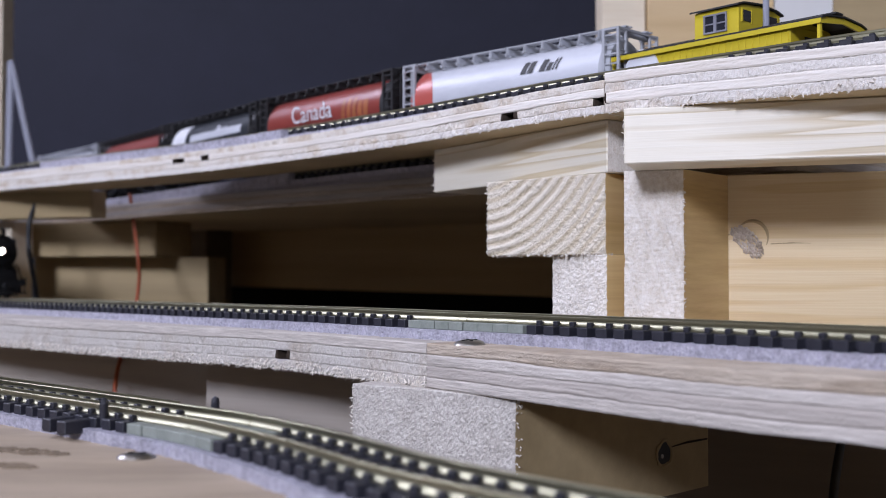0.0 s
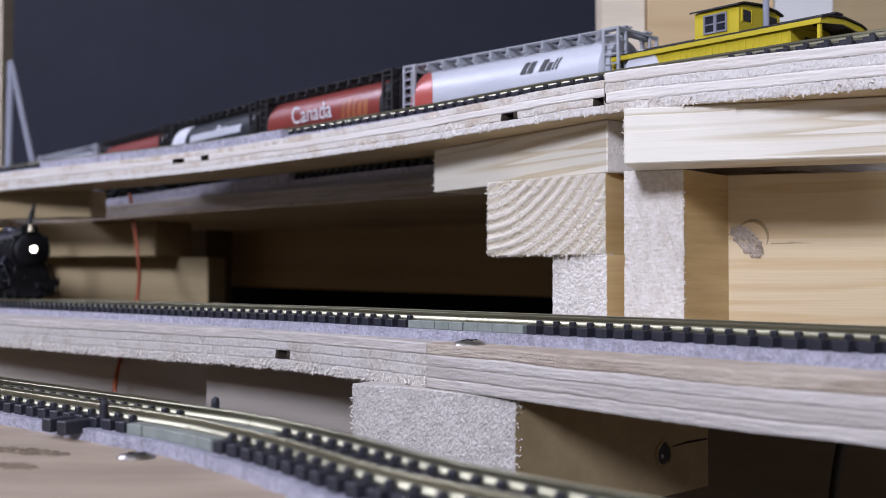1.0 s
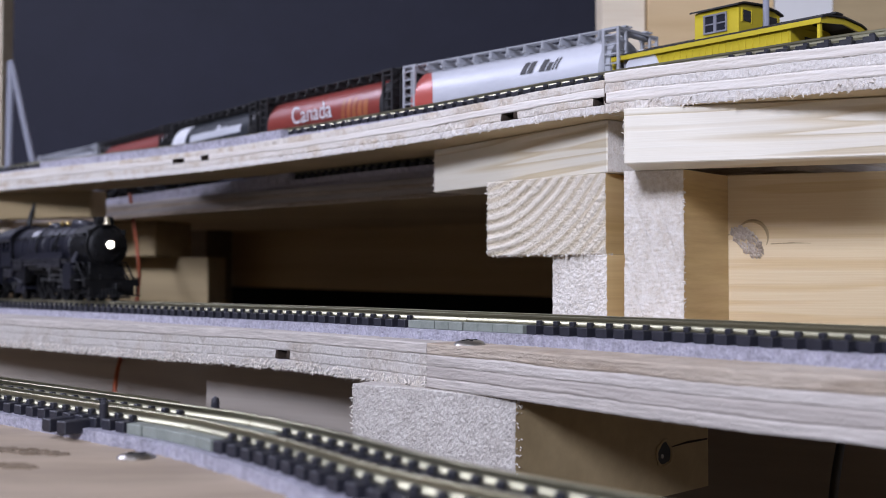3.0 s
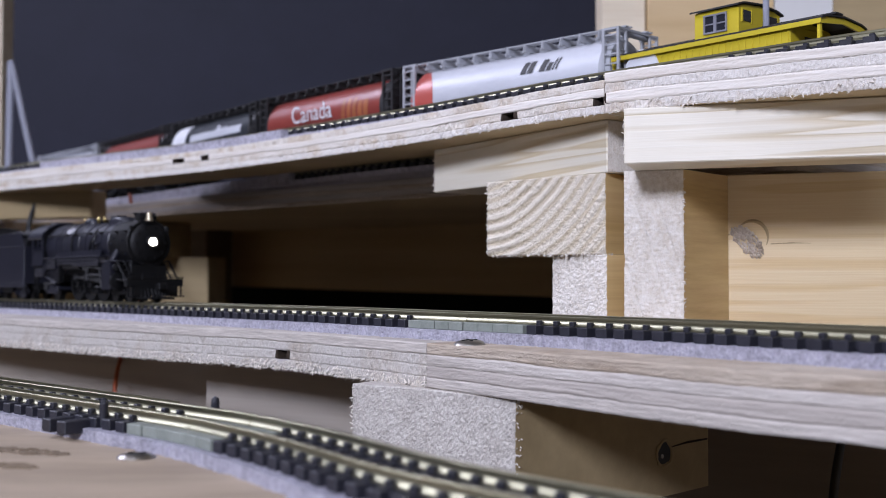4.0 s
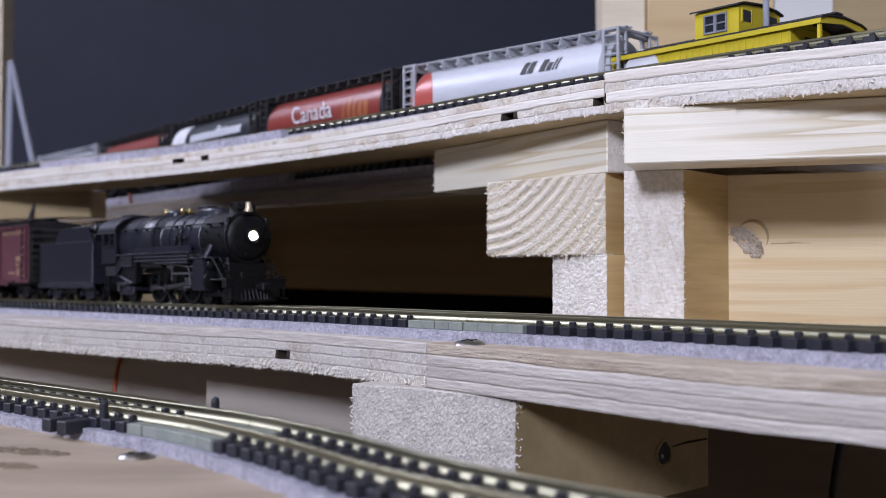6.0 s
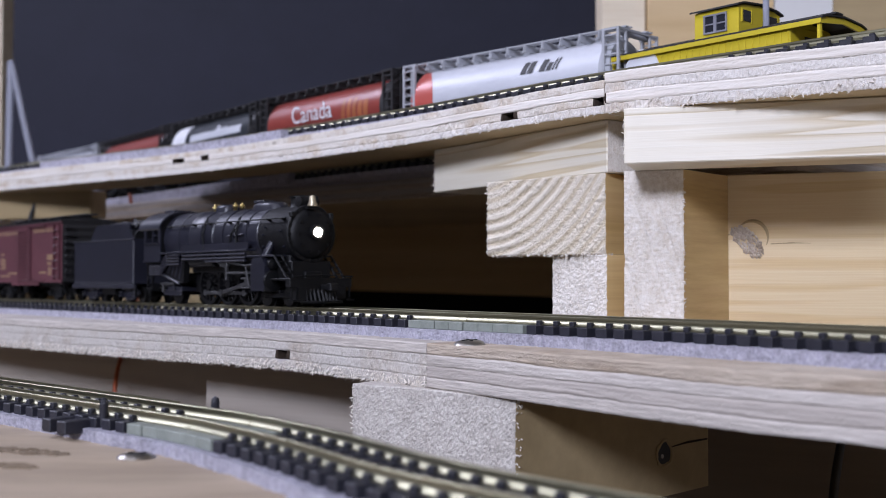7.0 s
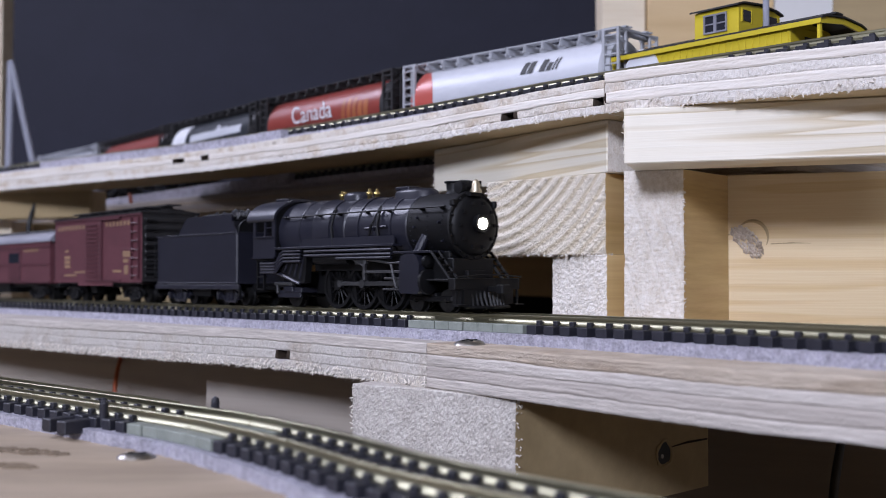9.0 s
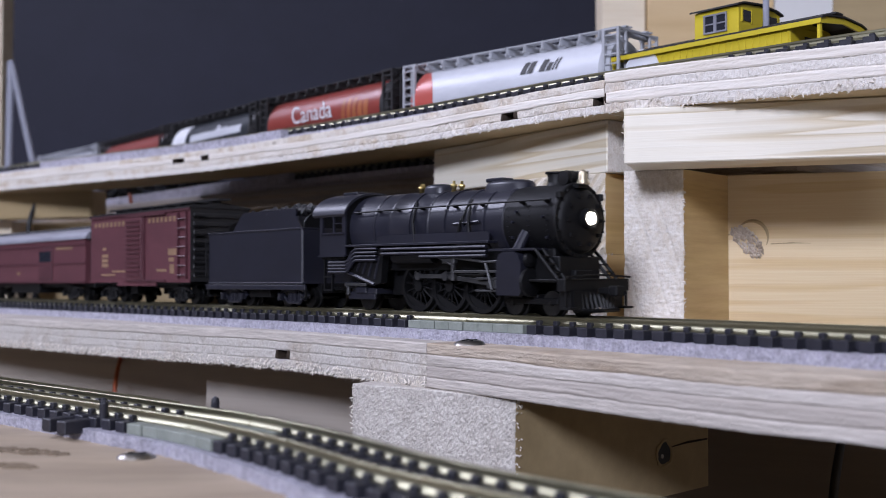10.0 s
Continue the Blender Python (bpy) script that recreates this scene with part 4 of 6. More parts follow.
        for k in range(6):
            tube(ribs, [(-67.5 + k * 2.2, side * 8.1, 9.9 - k * 0.55), (-65 + k * 2.0, side * 8.1, 12.2)], 0.28, 5)
        tube(ribs, [(-69.5, side * 8.2, 9.5), (-56.5, side * 8.2, 5.9)], 0.4, 6)
        part("grate_rib", ribs, LOCO_BLACK, loco)
        # cylinders
        prof = [(-16.2, 4.0), (-10.2, 4.0), (-9.8, 4.6), (-9.8, 10.4), (-10.6, 12.0), (-12, 12.6), (-14.4, 12.6), (-15.8, 12.0), (-16.4, 10.6), (-16.4, 4.6)]
        cyl = part("cylinder", extruded(prof, side * 6.6, side * 9.7), LOCO_BLACK, loco)
        part("cylinder_cover", lathe([(-9.8, 2.9), (-9.2, 2.7), (-8.9, 1.2), (-8.8, 0.3)], 20, centre=(0, side * 7.2, 6.6)), FLAT_BLACK, cyl)
        part("valve_cover", lathe([(-9.8, 1.6), (-9.0, 1.5), (-8.6, 0.5)], 16, centre=(0, side * 7.4, 10.9)), FLAT_BLACK, cyl)
        part("steam_pipe", tubed([(-11.2, side * 6.4, 16.5), (-12.6, side * 7.8, 12.4)], [1.0, 1.1], 12), LOCO_BLACK, loco)
        # valve gear
        gear = several((-30.5, -17.0, side * 8.4 - 0.25, side * 8.4 + 0.25, 8.4, 9.0), (-30.6, -29.8, side * 8.4 - 0.4, side * 8.4 + 0.4, 6.8, 12.4), (-33.4, -29.6, side * 8.2 - 0.5, side * 8.2 + 0.5, 10.4, 12.6), (-24.0, -16.6, side * 7.9 - 0.3, side * 7.9 + 0.3, 4.6, 5.0), (-23.6, -16.8, side * 7.9 - 0.3, side * 7.9 + 0.3, 7.0, 7.5), bevel=0.1)
        tube(gear, [(-29.8, side * 8.5, 11.6), (-20.5, side * 8.6, 10.6), (-16.5, side * 8.5, 10.8)], 0.3, 6)
        tube(gear, [(-18.6, side * 8.6, 5.0), (-20.5, side * 8.6, 10.4)], 0.3, 6)
        tube(gear, [(-36, side * 8.5, 12.2), (-30.2, side * 8.5, 10.0)], 0.28, 6)
        part("valve_gear", gear, ROD_STEEL, loco, "dull steel valve gear")
        # steps from the pilot deck to the running boards
        for x0, z0, x1, z1 in ((-6.8, 13.0, -1.0, 7.2),):
            stair = tubed([(x0, side * 8.8, z0), (x1, side * 8.8, z1)], 0.35, 6)
            tube(stair, [(x0, side * 6.6, z0), (x1, side * 6.6, z1)], 0.35, 6)
            for k in range(1, 4):
                f = k / 4
                block(stair, x0 + (x1 - x0) * f - 0.7, x0 + (x1 - x0) * f + 0.7, min(side * 6.6, side * 8.8), max(side * 6.6, side * 8.8), z0 + (z1 - z0) * f - 0.2, z0 + (z1 - z0) * f + 0.1)
            part("front_step", stair, FLAT_BLACK, loco)
        part("brake_hanger", several((-20.6, -19.6, side * 4.2, side * 4.2 + 0.8, 1.6, 8), (-40.2, -39.4, side * 4.2, side * 4.2 + 0.8, 1.6, 8)), FLAT_BLACK, loco)
    # frame and running gear body
    part("main_frame", several((-72, -2, -2.6, 2.6, 3.4, 9.0), (-54, -8, -5.4, 5.4, 9.0, 12.8), (-17, -3, -6.0, 6.0, 6.5, 11.6), bevel=0.2), FLAT_BLACK, loco)
    part("air_tank", tubed([(-50, -7.4, 12.0), (-37, -7.4, 12.0)], 1.5, 16), FLAT_BLACK, loco)
    # cab
    cab = empty("cab")
    cab.parent = loco
    for side in (-1, 1):
        y0, y1 = sorted((side * 9.2, side * 8.7))
        wall = several((-76, -66, y0, y1, 12.4, 17.9), (-76, -74.9, y0, y1, 17.9, 22.4), (-67.3, -66, y0, y1, 17.9, 22.4), (-70.9, -70.3, y0, y1, 17.9, 22.4), (-74.9, -70.9, y0, y1, 21.8, 22.4), (-70.3, -67.3, y0, y1, 21.8, 22.4), (-70.3, -67.3, y0, y1, 19.9, 20.15))
        part("cab_side", wall, LOCO_BLACK, cab)
        part("window_sill", several((-75.4, -66.6, side * 9.3 - 0.25, side * 9.3 + 0.25, 17.5, 17.9), (-76.2, -66, side * 9.3 - 0.2, side * 9.3 + 0.2, 12.2, 12.6)), LOCO_BLACK, cab)
    arch = [(9.9 * math.cos(a), 21.6 + 5.8 * math.sin(a)) for a in np.linspace(0.08, math.pi - 0.08, 22)]
    inner = [(y * 0.95, z - 0.5) for y, z in arch[::-1]]
    shade_flat_by_angle(part("cab_roof", extruded(arch + inner, -78.2, -65.6, "x"), LOCO_BLACK, cab), 30)
    part("roof_hatch", several((-75, -69.5, -3, 3, 27.0, 27.8), bevel=0.2), LOCO_BLACK, cab)
    front = [(9.0 * math.cos(a), 21.5 + 5.4 * math.sin(a)) for a in np.linspace(0, math.pi, 20)]
    part("cab_front", extruded([(9.0, 12.5)] + front + [(-9.0, 12.5)], -66.6, -66.1, "x"), FLAT_BLACK, cab)
    part("backhead", several((-69, -66.7, -6, 6, 11, 22), (-76, -66.5, -8.7, 8.7, 11.6, 12.4), bevel=0.2), FLAT_BLACK, cab)
    part("cab_step", several((-75, -72, -8.6, -7.6, 4.2, 4.6), (-75.2, -74.8, -8.6, -8.0, 4.2, 12.2), (-75, -72, -8.6, -7.6, 7.4, 7.8), (-72.2, -71.8, -8.6, -8.0, 4.2, 12.2)), FLAT_BLACK, cab)
    # pilot
    part("pilot_beam", several((-0.6, 1.4, -9.6, 9.6, 4.9, 7.3), (-8.5, 1.4, -8.8, 8.8, 6.7, 7.2), bevel=0.15), FLAT_BLACK, loco)
    plough = bmesh.new()
    for k in range(-5, 6):
        tube(plough, [(1.3, k * 1.2, 4.7), (2.6 - abs(k) * 0.25, k * 1.1, 1.3)], 0.3, 5)
    tube(plough, [(1.3, -6.4, 1.2), (2.7, 0, 1.2), (1.3, 6.4, 1.2)], 0.4, 6)
    block(plough, -2.0, 1.6, -7.2, 7.2, 1.8, 5.0)
    part("pilot", plough, FLAT_BLACK, loco)
    part("lift_bar", tubed([(1.8, -9.4, 7.6), (1.9, -2, 8.0), (1.9, 2, 8.0), (1.8, 9.4, 7.6)], 0.22, 6), FLAT_BLACK, loco)
    for side in (-1, 1):
        part("footboard", several((0.4, 2.6, side * 8.2 - 1.3, side * 8.2 + 1.3, 1.5, 1.9), (0.9, 1.3, side * 8.2 - 0.9, side * 8.2 - 0.5, 1.8, 5.0), (0.9, 1.3, side * 8.2 + 0.5, side * 8.2 + 0.9, 1.8, 5.0)), FLAT_BLACK, loco)
    coupler(loco, 2.0, 1, 5.0)
    part("cylinder_saddle", several((-17, -5.0, -5.2, 5.2, 9, 13.2), bevel=0.3), FLAT_BLACK, loco)
    # wheels and rods
    for x in (-44.8, -34.8, -24.7):
        wheelset(loco, x, 5.6, spokes=14)
    for x in (-15.6, -5.6):
        wheelset(loco, x, 2.5)
    wheelset(loco, -62.4, 3.1)
    part("trailing_frame", several((-67.5, -57.5, -7.2, -6.5, 2.4, 4.2), (-67.5, -57.5, 6.5, 7.2, 2.4, 4.2), (-64.4, -60.4, -7.6, -6.4, 3.8, 5.2), (-60.0, -56.8, -7.4, 7.4, 3.6, 5.0), (-69, -65, -6.8, 6.8, 5.0, 6.4), bevel=0.2), LOCO_BLACK, loco)
    part("spring_hanger", several((-68, -60, -8.0, -7.2, 5.4, 6.2), (-67.2, -66.4, -8.0, -7.2, 3.4, 5.4), bevel=0.15), ROD_STEEL, loco)
    part("pilot_truck", several((-17.5, -3.6, -5.9, -5.4, 2.3, 3.5), (-17.5, -3.6, 5.4, 5.9, 2.3, 3.5), (-12, -9, -5.6, 5.6, 2.6, 4.2), bevel=0.15), FLAT_BLACK, loco)
    RODS.clear()
    for side in (-1, 1):
        y = side * 6.0
        rod = boxed(-10.9, 10.9, y - 0.3, y + 0.3, -0.45, 0.45, bevel=0.1)
        for x in (-10, 0, 10):
            tube(rod, [(x, y - 0.4, 0), (x, y + 0.45, 0)], 0.85, 12)
        RODS.append((part("side_rod", rod, ROD_STEEL, loco, "dull steel side rod"), side, "side"))
        y = side * 7.0
        main = boxed(0, 14.5, y - 0.3, y + 0.3, -0.5, 0.5, bevel=0.1)
        tube(main, [(0, y - 0.5, 0), (0, y + 0.5, 0)], 0.95, 12)
        tube(main, [(14.5, y - 0.5, 0), (14.5, y + 0.5, 0)], 0.7, 12)
        RODS.append((part("main_rod", main, ROD_STEEL, loco, "dull steel main rod"), side, "main"))
        head = boxed(-1.3, 1.3, side * 7.5 - 0.5, side * 7.5 + 0.5, -1.0, 1.0, bevel=0.15)
        tube(head, [(0, side * 7.5, 0), (7.0, side * 7.5, 0)], 0.35, 8)
        RODS.append((part("crosshead", head, ROD_STEEL, loco), side, "cross"))
    return loco


RODS = []


def tender_car():
    """The tender; its front is at x = 0."""
    t = tagged(empty("tender"), "black coal tender with plain slab sides behind the locomotive", "tender")
    tank = part("tank", boxed(-45, -1.0, -9.2, 9.2, 5.8, 19.6, bevel=0.35), LOCO_BLACK, t)
    part("beading", several((-45.2, -0.9, -9.4, 9.4, 19.2, 19.6), (-45.2, -0.9, -9.35, 9.35, 5.8, 6.2), bevel=0.08), LOCO_BLACK, tank)
    seam = several((-24, -13, -9.28, -9.2, 10.4, 10.55))
    part("seam", seam, LOCO_BLACK, tank)
    for side in (-1, 1):
        prof = [(-33.5, 19.6), (-2.2, 19.6), (-3.6, 21.2), (-4.6, 22.6), (-4.4, 24.4), (-27.6, 24.4), (-29.4, 23.6)]
        part("coal_board", extruded(prof, side * 8.4 - 0.25, side * 8.4 + 0.25), LOCO_BLACK, t)
        part("frame_sill", several((-46, 0.2, side * 9.0 - 0.4, side * 9.0 + 0.4, 4.4, 5.6), bevel=0.1), LOCO_BLACK, t)
        for x0, x1, hang in ((-45.8, -43.6, -45.8), (-2.0, 0.2, -0.2)):
            part("step", several((x0, x1, side * 8.6 - 0.5, side * 8.6 + 0.5, 2.4, 2.8), (hang, hang + 0.4, side * 8.8 - 0.3, side * 8.8 + 0.3, 2.4, 5.0)), FLAT_BLACK, t)
        part("grab_iron", tubed([(-45.4, side * 9.5, 7.5), (-45.4, side * 9.7, 8), (-45.4, side * 9.7, 17), (-45.4, side * 9.5, 17.5)], 0.2, 6), FLAT_BLACK, t)
    part("bunker_slope", extruded([(-33.5, 19.6), (-27.6, 24.2), (-27.2, 24.2), (-27.2, 19.6)], -8.2, 8.2), LOCO_BLACK, t)
    part("bunker_front", extruded([(8.3 * math.cos(a), 20.4 + 3.8 * math.sin(a)) for a in np.linspace(0, math.pi, 18)] + [(-8.3, 12), (8.3, 12)], -1.9, -1.2, "x"), FLAT_BLACK, t)
    lumps = bmesh.new()
    rnd = random.Random(9)
    for _ in range(260):
        x, y = rnd.uniform(-28, -5), rnd.uniform(-7.8, 7.8)
        z = 23.0 + 2.2 * (1 - (y / 9) ** 2) * (0.6 + 0.4 * math.sin(x * 0.5)) + rnd.uniform(-0.6, 0.5)
        r = rnd.uniform(0.6, 1.3)
        made = bmesh.ops.create_icosphere(lumps, subdivisions=1, radius=r * MM)["verts"]
        for v in made:
            v.co = v.co * rnd.uniform(0.7, 1.15) + Vector((x, y, z)) * MM
    block(lumps, -28, -4, -8.1, 8.1, 18, 22.6)
    tagged(part("coal_load", lumps, COAL, t, "heaped glossy black coal"), kind="stuff")
    part("water_hatch", several((-40, -35.5, -2.4, 2.4, 19.6, 20.5), bevel=0.2), LOCO_BLACK, t)
    part("underframe", several((-45, 0, -4, 4, 3.6, 5.9), (-28, -18, -7, 7, 2.4, 5)), FLAT_BLACK, t)
    truck(t, -8.0, 9.6, 2.6, LOCO_BLACK)
    truck(t, -35.5, 9.6, 2.6, LOCO_BLACK)
    coupler(t, -45, -1)
    part("drawbar", several((-0.5, 5.5, -1, 1, 4.2, 5.0)), FLAT_BLACK, t)
    return t


def bars(spots, y, mat, parent, name="lettering", slant=0.0):
    """Plain bars in place of small lettering: (x0, x1, z0, z1) on a side at y."""
    bm = bmesh.new()
    for x0, x1, z0, z1 in spots:
        block(bm, x0, x1, y - 0.05, y + 0.05, z0, z1)
    if slant:
        for v in bm.verts:
            v.co.x += slant * (v.co.z - spots[0][2] * MM)
    return part(name, bm, mat, parent)


def box_car():
    """A maroon box car; its front end is at x = 0, its length 66."""
    c = tagged(empty("box_car"), "maroon model box car with sliding door and buff lettering", "freight car", "moving train cars")
    L = 66
    body = part("body", extruded([(-9.4, 6.4), (9.4, 6.4), (9.4, 26.0), (-9.4, 26.0)], -L, 0, "x"), MAROON, c)
    for end in (0.0, -L - 0.2):
        part("end_panel", several((end, end + 0.2, -9.4, 9.4, 6.4, 26.0)), ROOF_BLACK, c, "black end panel")
    for side in (-1, 1):
        y = side * 9.4
        lo, hi = sorted((y, y + side * 0.25))
        part("side_sill", several((-L, 0, lo, hi, 6.2, 7.0), (-L + 20, -20, lo, hi, 5.2, 6.3)), MAROON, c)
        part("eave", several((-L, 0, *sorted((y - 0.2, y + side * 0.45)), 25.4, 26.2)), MAROON_DARK, c)
        d0, d1 = sorted((y, y + side * 0.7))
        door = part("door", several((-39, -29.0, d0, d1, 7.0, 24.8), bevel=0.1), MAROON, c)
        ribs = bmesh.new()
        for k in range(13):
            block(ribs, -38.6, -29.4, *sorted((y + side * 0.6, y + side * 1.05)), 8.0 + k * 1.28, 8.5 + k * 1.28)
        part("door_corrugation", ribs, MAROON_DARK, door)
        part("door_track", several((-39.5, -14, *sorted((y, y + side * 0.8)), 24.8, 25.4), (-39.5, -14, *sorted((y, y + side * 0.6)), 6.4, 7.0)), MAROON_DARK, c)
        part("door_post", several((-28.8, -27.6, *sorted((y, y + side * 0.5)), 7, 24.8)), MAROON_DARK, c)
        for x0 in (-6.2 if side < 0 else -L + 1.2,):
            rungs = bmesh.new()
            for k in range(7):
                tube(rungs, [(x0, y + side * 0.7, 8.2 + k * 2.5), (x0 + 4.8, y + side * 0.7, 8.2 + k * 2.5)], 0.22, 5)
            for x in (x0, x0 + 4.8):
                block(rungs, x - 0.15, x + 0.15, *sorted((y, y + side * 0.8)), 7.2, 25)
            part("ladder", rungs, MAROON_DARK, c)
    name_ = [(-L + 3 + k * 2.85, -L + 4.5 + k * 2.85, 22.7, 24.1) for k in range(8)]
    name_ += [(-25.5 + k * 2.6, -24.1 + k * 2.6, 22.8, 24.2) for k in range(7)]
    data = [(-57, -54.6, 15.8, 16.5), (-57.5, -53, 13.6, 14.6), (-57.5, -53, 12.2, 13.2), (-57.5, -53, 10.8, 11.8), (-50, -40, 9.2, 9.7), (-58, -48, 8.2, 8.7), (-13, -8, 13.6, 15.4), (-12.6, -9.4, 11.9, 13.0), (-20, -14, 9.2, 9.9), (-12, -9.4, 8.6, 11.2)]
    bars(name_ + data, -9.44, BUFF, c)
    bars(name_ + data, 9.44, BUFF, c)
    roof = part("roof", extruded([(-9.9, 26.0), (-9.9, 26.4), (0, 27.6), (9.9, 26.4), (9.9, 26.0)], -L - 0.6, 0.6, "x"), ROOF_BLACK, c)
    seams = bmesh.new()
    for k in range(12):
        block(seams, -L + 2 + k * 5.6, -L + 2.5 + k * 5.6, -9.6, 9.6, 26.2, 26.8)
    part("roof_seam", seams, ROOF_BLACK, roof)
    walkway = bmesh.new()
    for k in (-1.6, 0, 1.6):
        block(walkway, -L - 2.4, 2.4, k - 0.6, k + 0.6, 28.2, 28.6)
    for k in range(8):
        block(walkway, -L + 3 + k * 8.5, -L + 3.6 + k * 8.5, -2.2, 2.2, 27.2, 28.3)
    part("roof_walk", walkway, ROOF_BLACK, c, "black wooden roof walk")
    part("lateral_walk", several((-6, -0.5, -8.5, -2.4, 27.4, 27.8)), ROOF_BLACK, c)
    part("lateral_walk", several((-L + 0.5, -L + 6, 2.4, 8.5, 27.4, 27.8)), ROOF_BLACK, c)
    for end in (0, -L):
        s = 1 if end == 0 else -1
        ribs = bmesh.new()
        for k in range(8):
            block(ribs, *sorted((end, end + s * 0.6)), -8.6, 8.6, 7.6 + k * 2.25, 8.9 + k * 2.25, 0.2)
        part("end_rib", ribs, ROOF_BLACK, c)
        wheel = tubed([(end + s * 1.8, 4.0, 20), (end + s * 2.2, 4.0, 20)], 2.2, 16)
        tube(wheel, [(end + s * 1.0, 4.0, 6), (end + s * 1.0, 4.0, 20)], 0.3, 6)
        part("brake_wheel", wheel, FLAT_BLACK, c)
        coupler(c, end, s)
        part("end_ladder", several(*[(*sorted((end + s * 0.6, end + s * 1.1)), -8.8, -5.4, 8.5 + k * 2.5, 8.9 + k * 2.5) for k in range(7)]), FLAT_BLACK, c)
    part("underframe", several((-L, 0, -2, 2, 4.4, 6.4), (-L + 1, -1, -8.6, 8.6, 5.8, 6.4), (-38, -28, 2, 6, 2.6, 5.8), (-44, -40, -6, -3, 2.8, 5.8), bevel=0.15), FLAT_BLACK, c)
    for o in c.children_recursive:
        if o.name.split(".")[0] not in ("underframe", "coupler"):
            for v in o.data.vertices:
                if v.co.z > 0.0064:
                    v.co.z = 0.0064 + (v.co.z - 0.0064) * 1.06
    truck(c, -10.0, 10.0, 2.6)
    truck(c, -L + 10.0, 10.0, 2.6)
    return c


def baggage_car():
    """A low maroon baggage car with a silver roof; its front end is at x = 0, its length 112."""
    c = tagged(empty("baggage_car"), "maroon model baggage car with silver roof and small windows", "passenger car", "moving train cars")
    L = 112
    part("body", extruded([(-9.2, 6.0), (9.2, 6.0), (9.2, 20.6), (-9.2, 20.6)], -L, 0, "x"), MAROON, c)
    arch = [(9.7 * math.cos(a), 20.6 + 4.2 * math.sin(a)) for a in np.linspace(0, math.pi, 20)]
    shade_flat_by_angle(part("roof", extruded(arch, -L - 1, 1, "x"), SILVER, c, "rounded silver grey roof"), 30)
    part("roof_deck", several((-L + 4, -4, -4.0, 4.0, 24.0, 25.2), bevel=0.3), ROOF_BLACK, c)
    for side in (-1, 1):
        y = side * 9.2
        part("letter_board", several((-L, 0, *sorted((y, y + side * 0.3)), 18.6, 19.2), (-L, 0, *sorted((y, y + side * 0.25)), 12.4, 12.9), (-L, 0, *sorted((y, y + side * 0.3)), 6.0, 6.8)), MAROON_DARK, c)
        for x in (-33, -86):
            door = part("baggage_door", several((x - 6, x + 6, *sorted((y, y + side * 0.4)), 7, 18.2), bevel=0.1), MAROON_DARK, c)
            part("window", several((x - 5, x + 5, *sorted((y + side * 0.38, y + side * 0.48)), 13.4, 17.0)), WINDOW_DARK, door)
        for x in (-104,):
            part("window", several((x - 2.4, x + 2.4, *sorted((y, y + side * 0.1)), 13.4, 17.0)), WINDOW_DARK, c)
            part("window_frame", several((x - 2.8, x + 2.8, *sorted((y, y + side * 0.3)), 17.0, 17.5), (x - 2.8, x + 2.8, *sorted((y, y + side * 0.3)), 12.9, 13.4)), MAROON_DARK, c)
        bars([(-24 + k * 2.0, -22.6 + k * 2.0, 17.3, 18.2) for k in range(7)] + [(-60, -57, 9, 10), (-36, -30, 7.4, 8.0)], y + side * 0.06, BUFF, c)
    part("underframe", several((-L, 0, -6, 6, 4.6, 6.0), (-70, -44, -7.4, 7.4, 2.4, 6.0), bevel=0.2), FLAT_BLACK, c)
    for end, s in ((0, 1), (-L, -1)):
        part("end_door", several((*sorted((end, end + s * 0.8)), -3.2, 3.2, 6.4, 20), bevel=0.1), ROOF_BLACK, c)
        coupler(c, end, s)
    truck(c, -15.0, 13.0, 2.8)
    truck(c, -L + 15.0, 13.0, 2.8)
    return c


# ---- standing freight cars ----
def text_mesh(word, size, mat, parent, m, name="lettering"):
    """A word in the built-in font as a thin mesh."""
    cu = bpy.data.curves.new(name, "FONT")
    cu.body, cu.size, cu.extrude, cu.align_x = word, size * MM, 0.04 * MM, "CENTER"
    tmp = bpy.data.objects.new(name, cu)
    me = bpy.data.meshes.new_from_object(tmp)
    bpy.data.objects.remove(tmp)
    me.materials.append(mat)
    ob = new(name, me)
    ob.parent = parent
    ob.matrix_local = m
    return ob


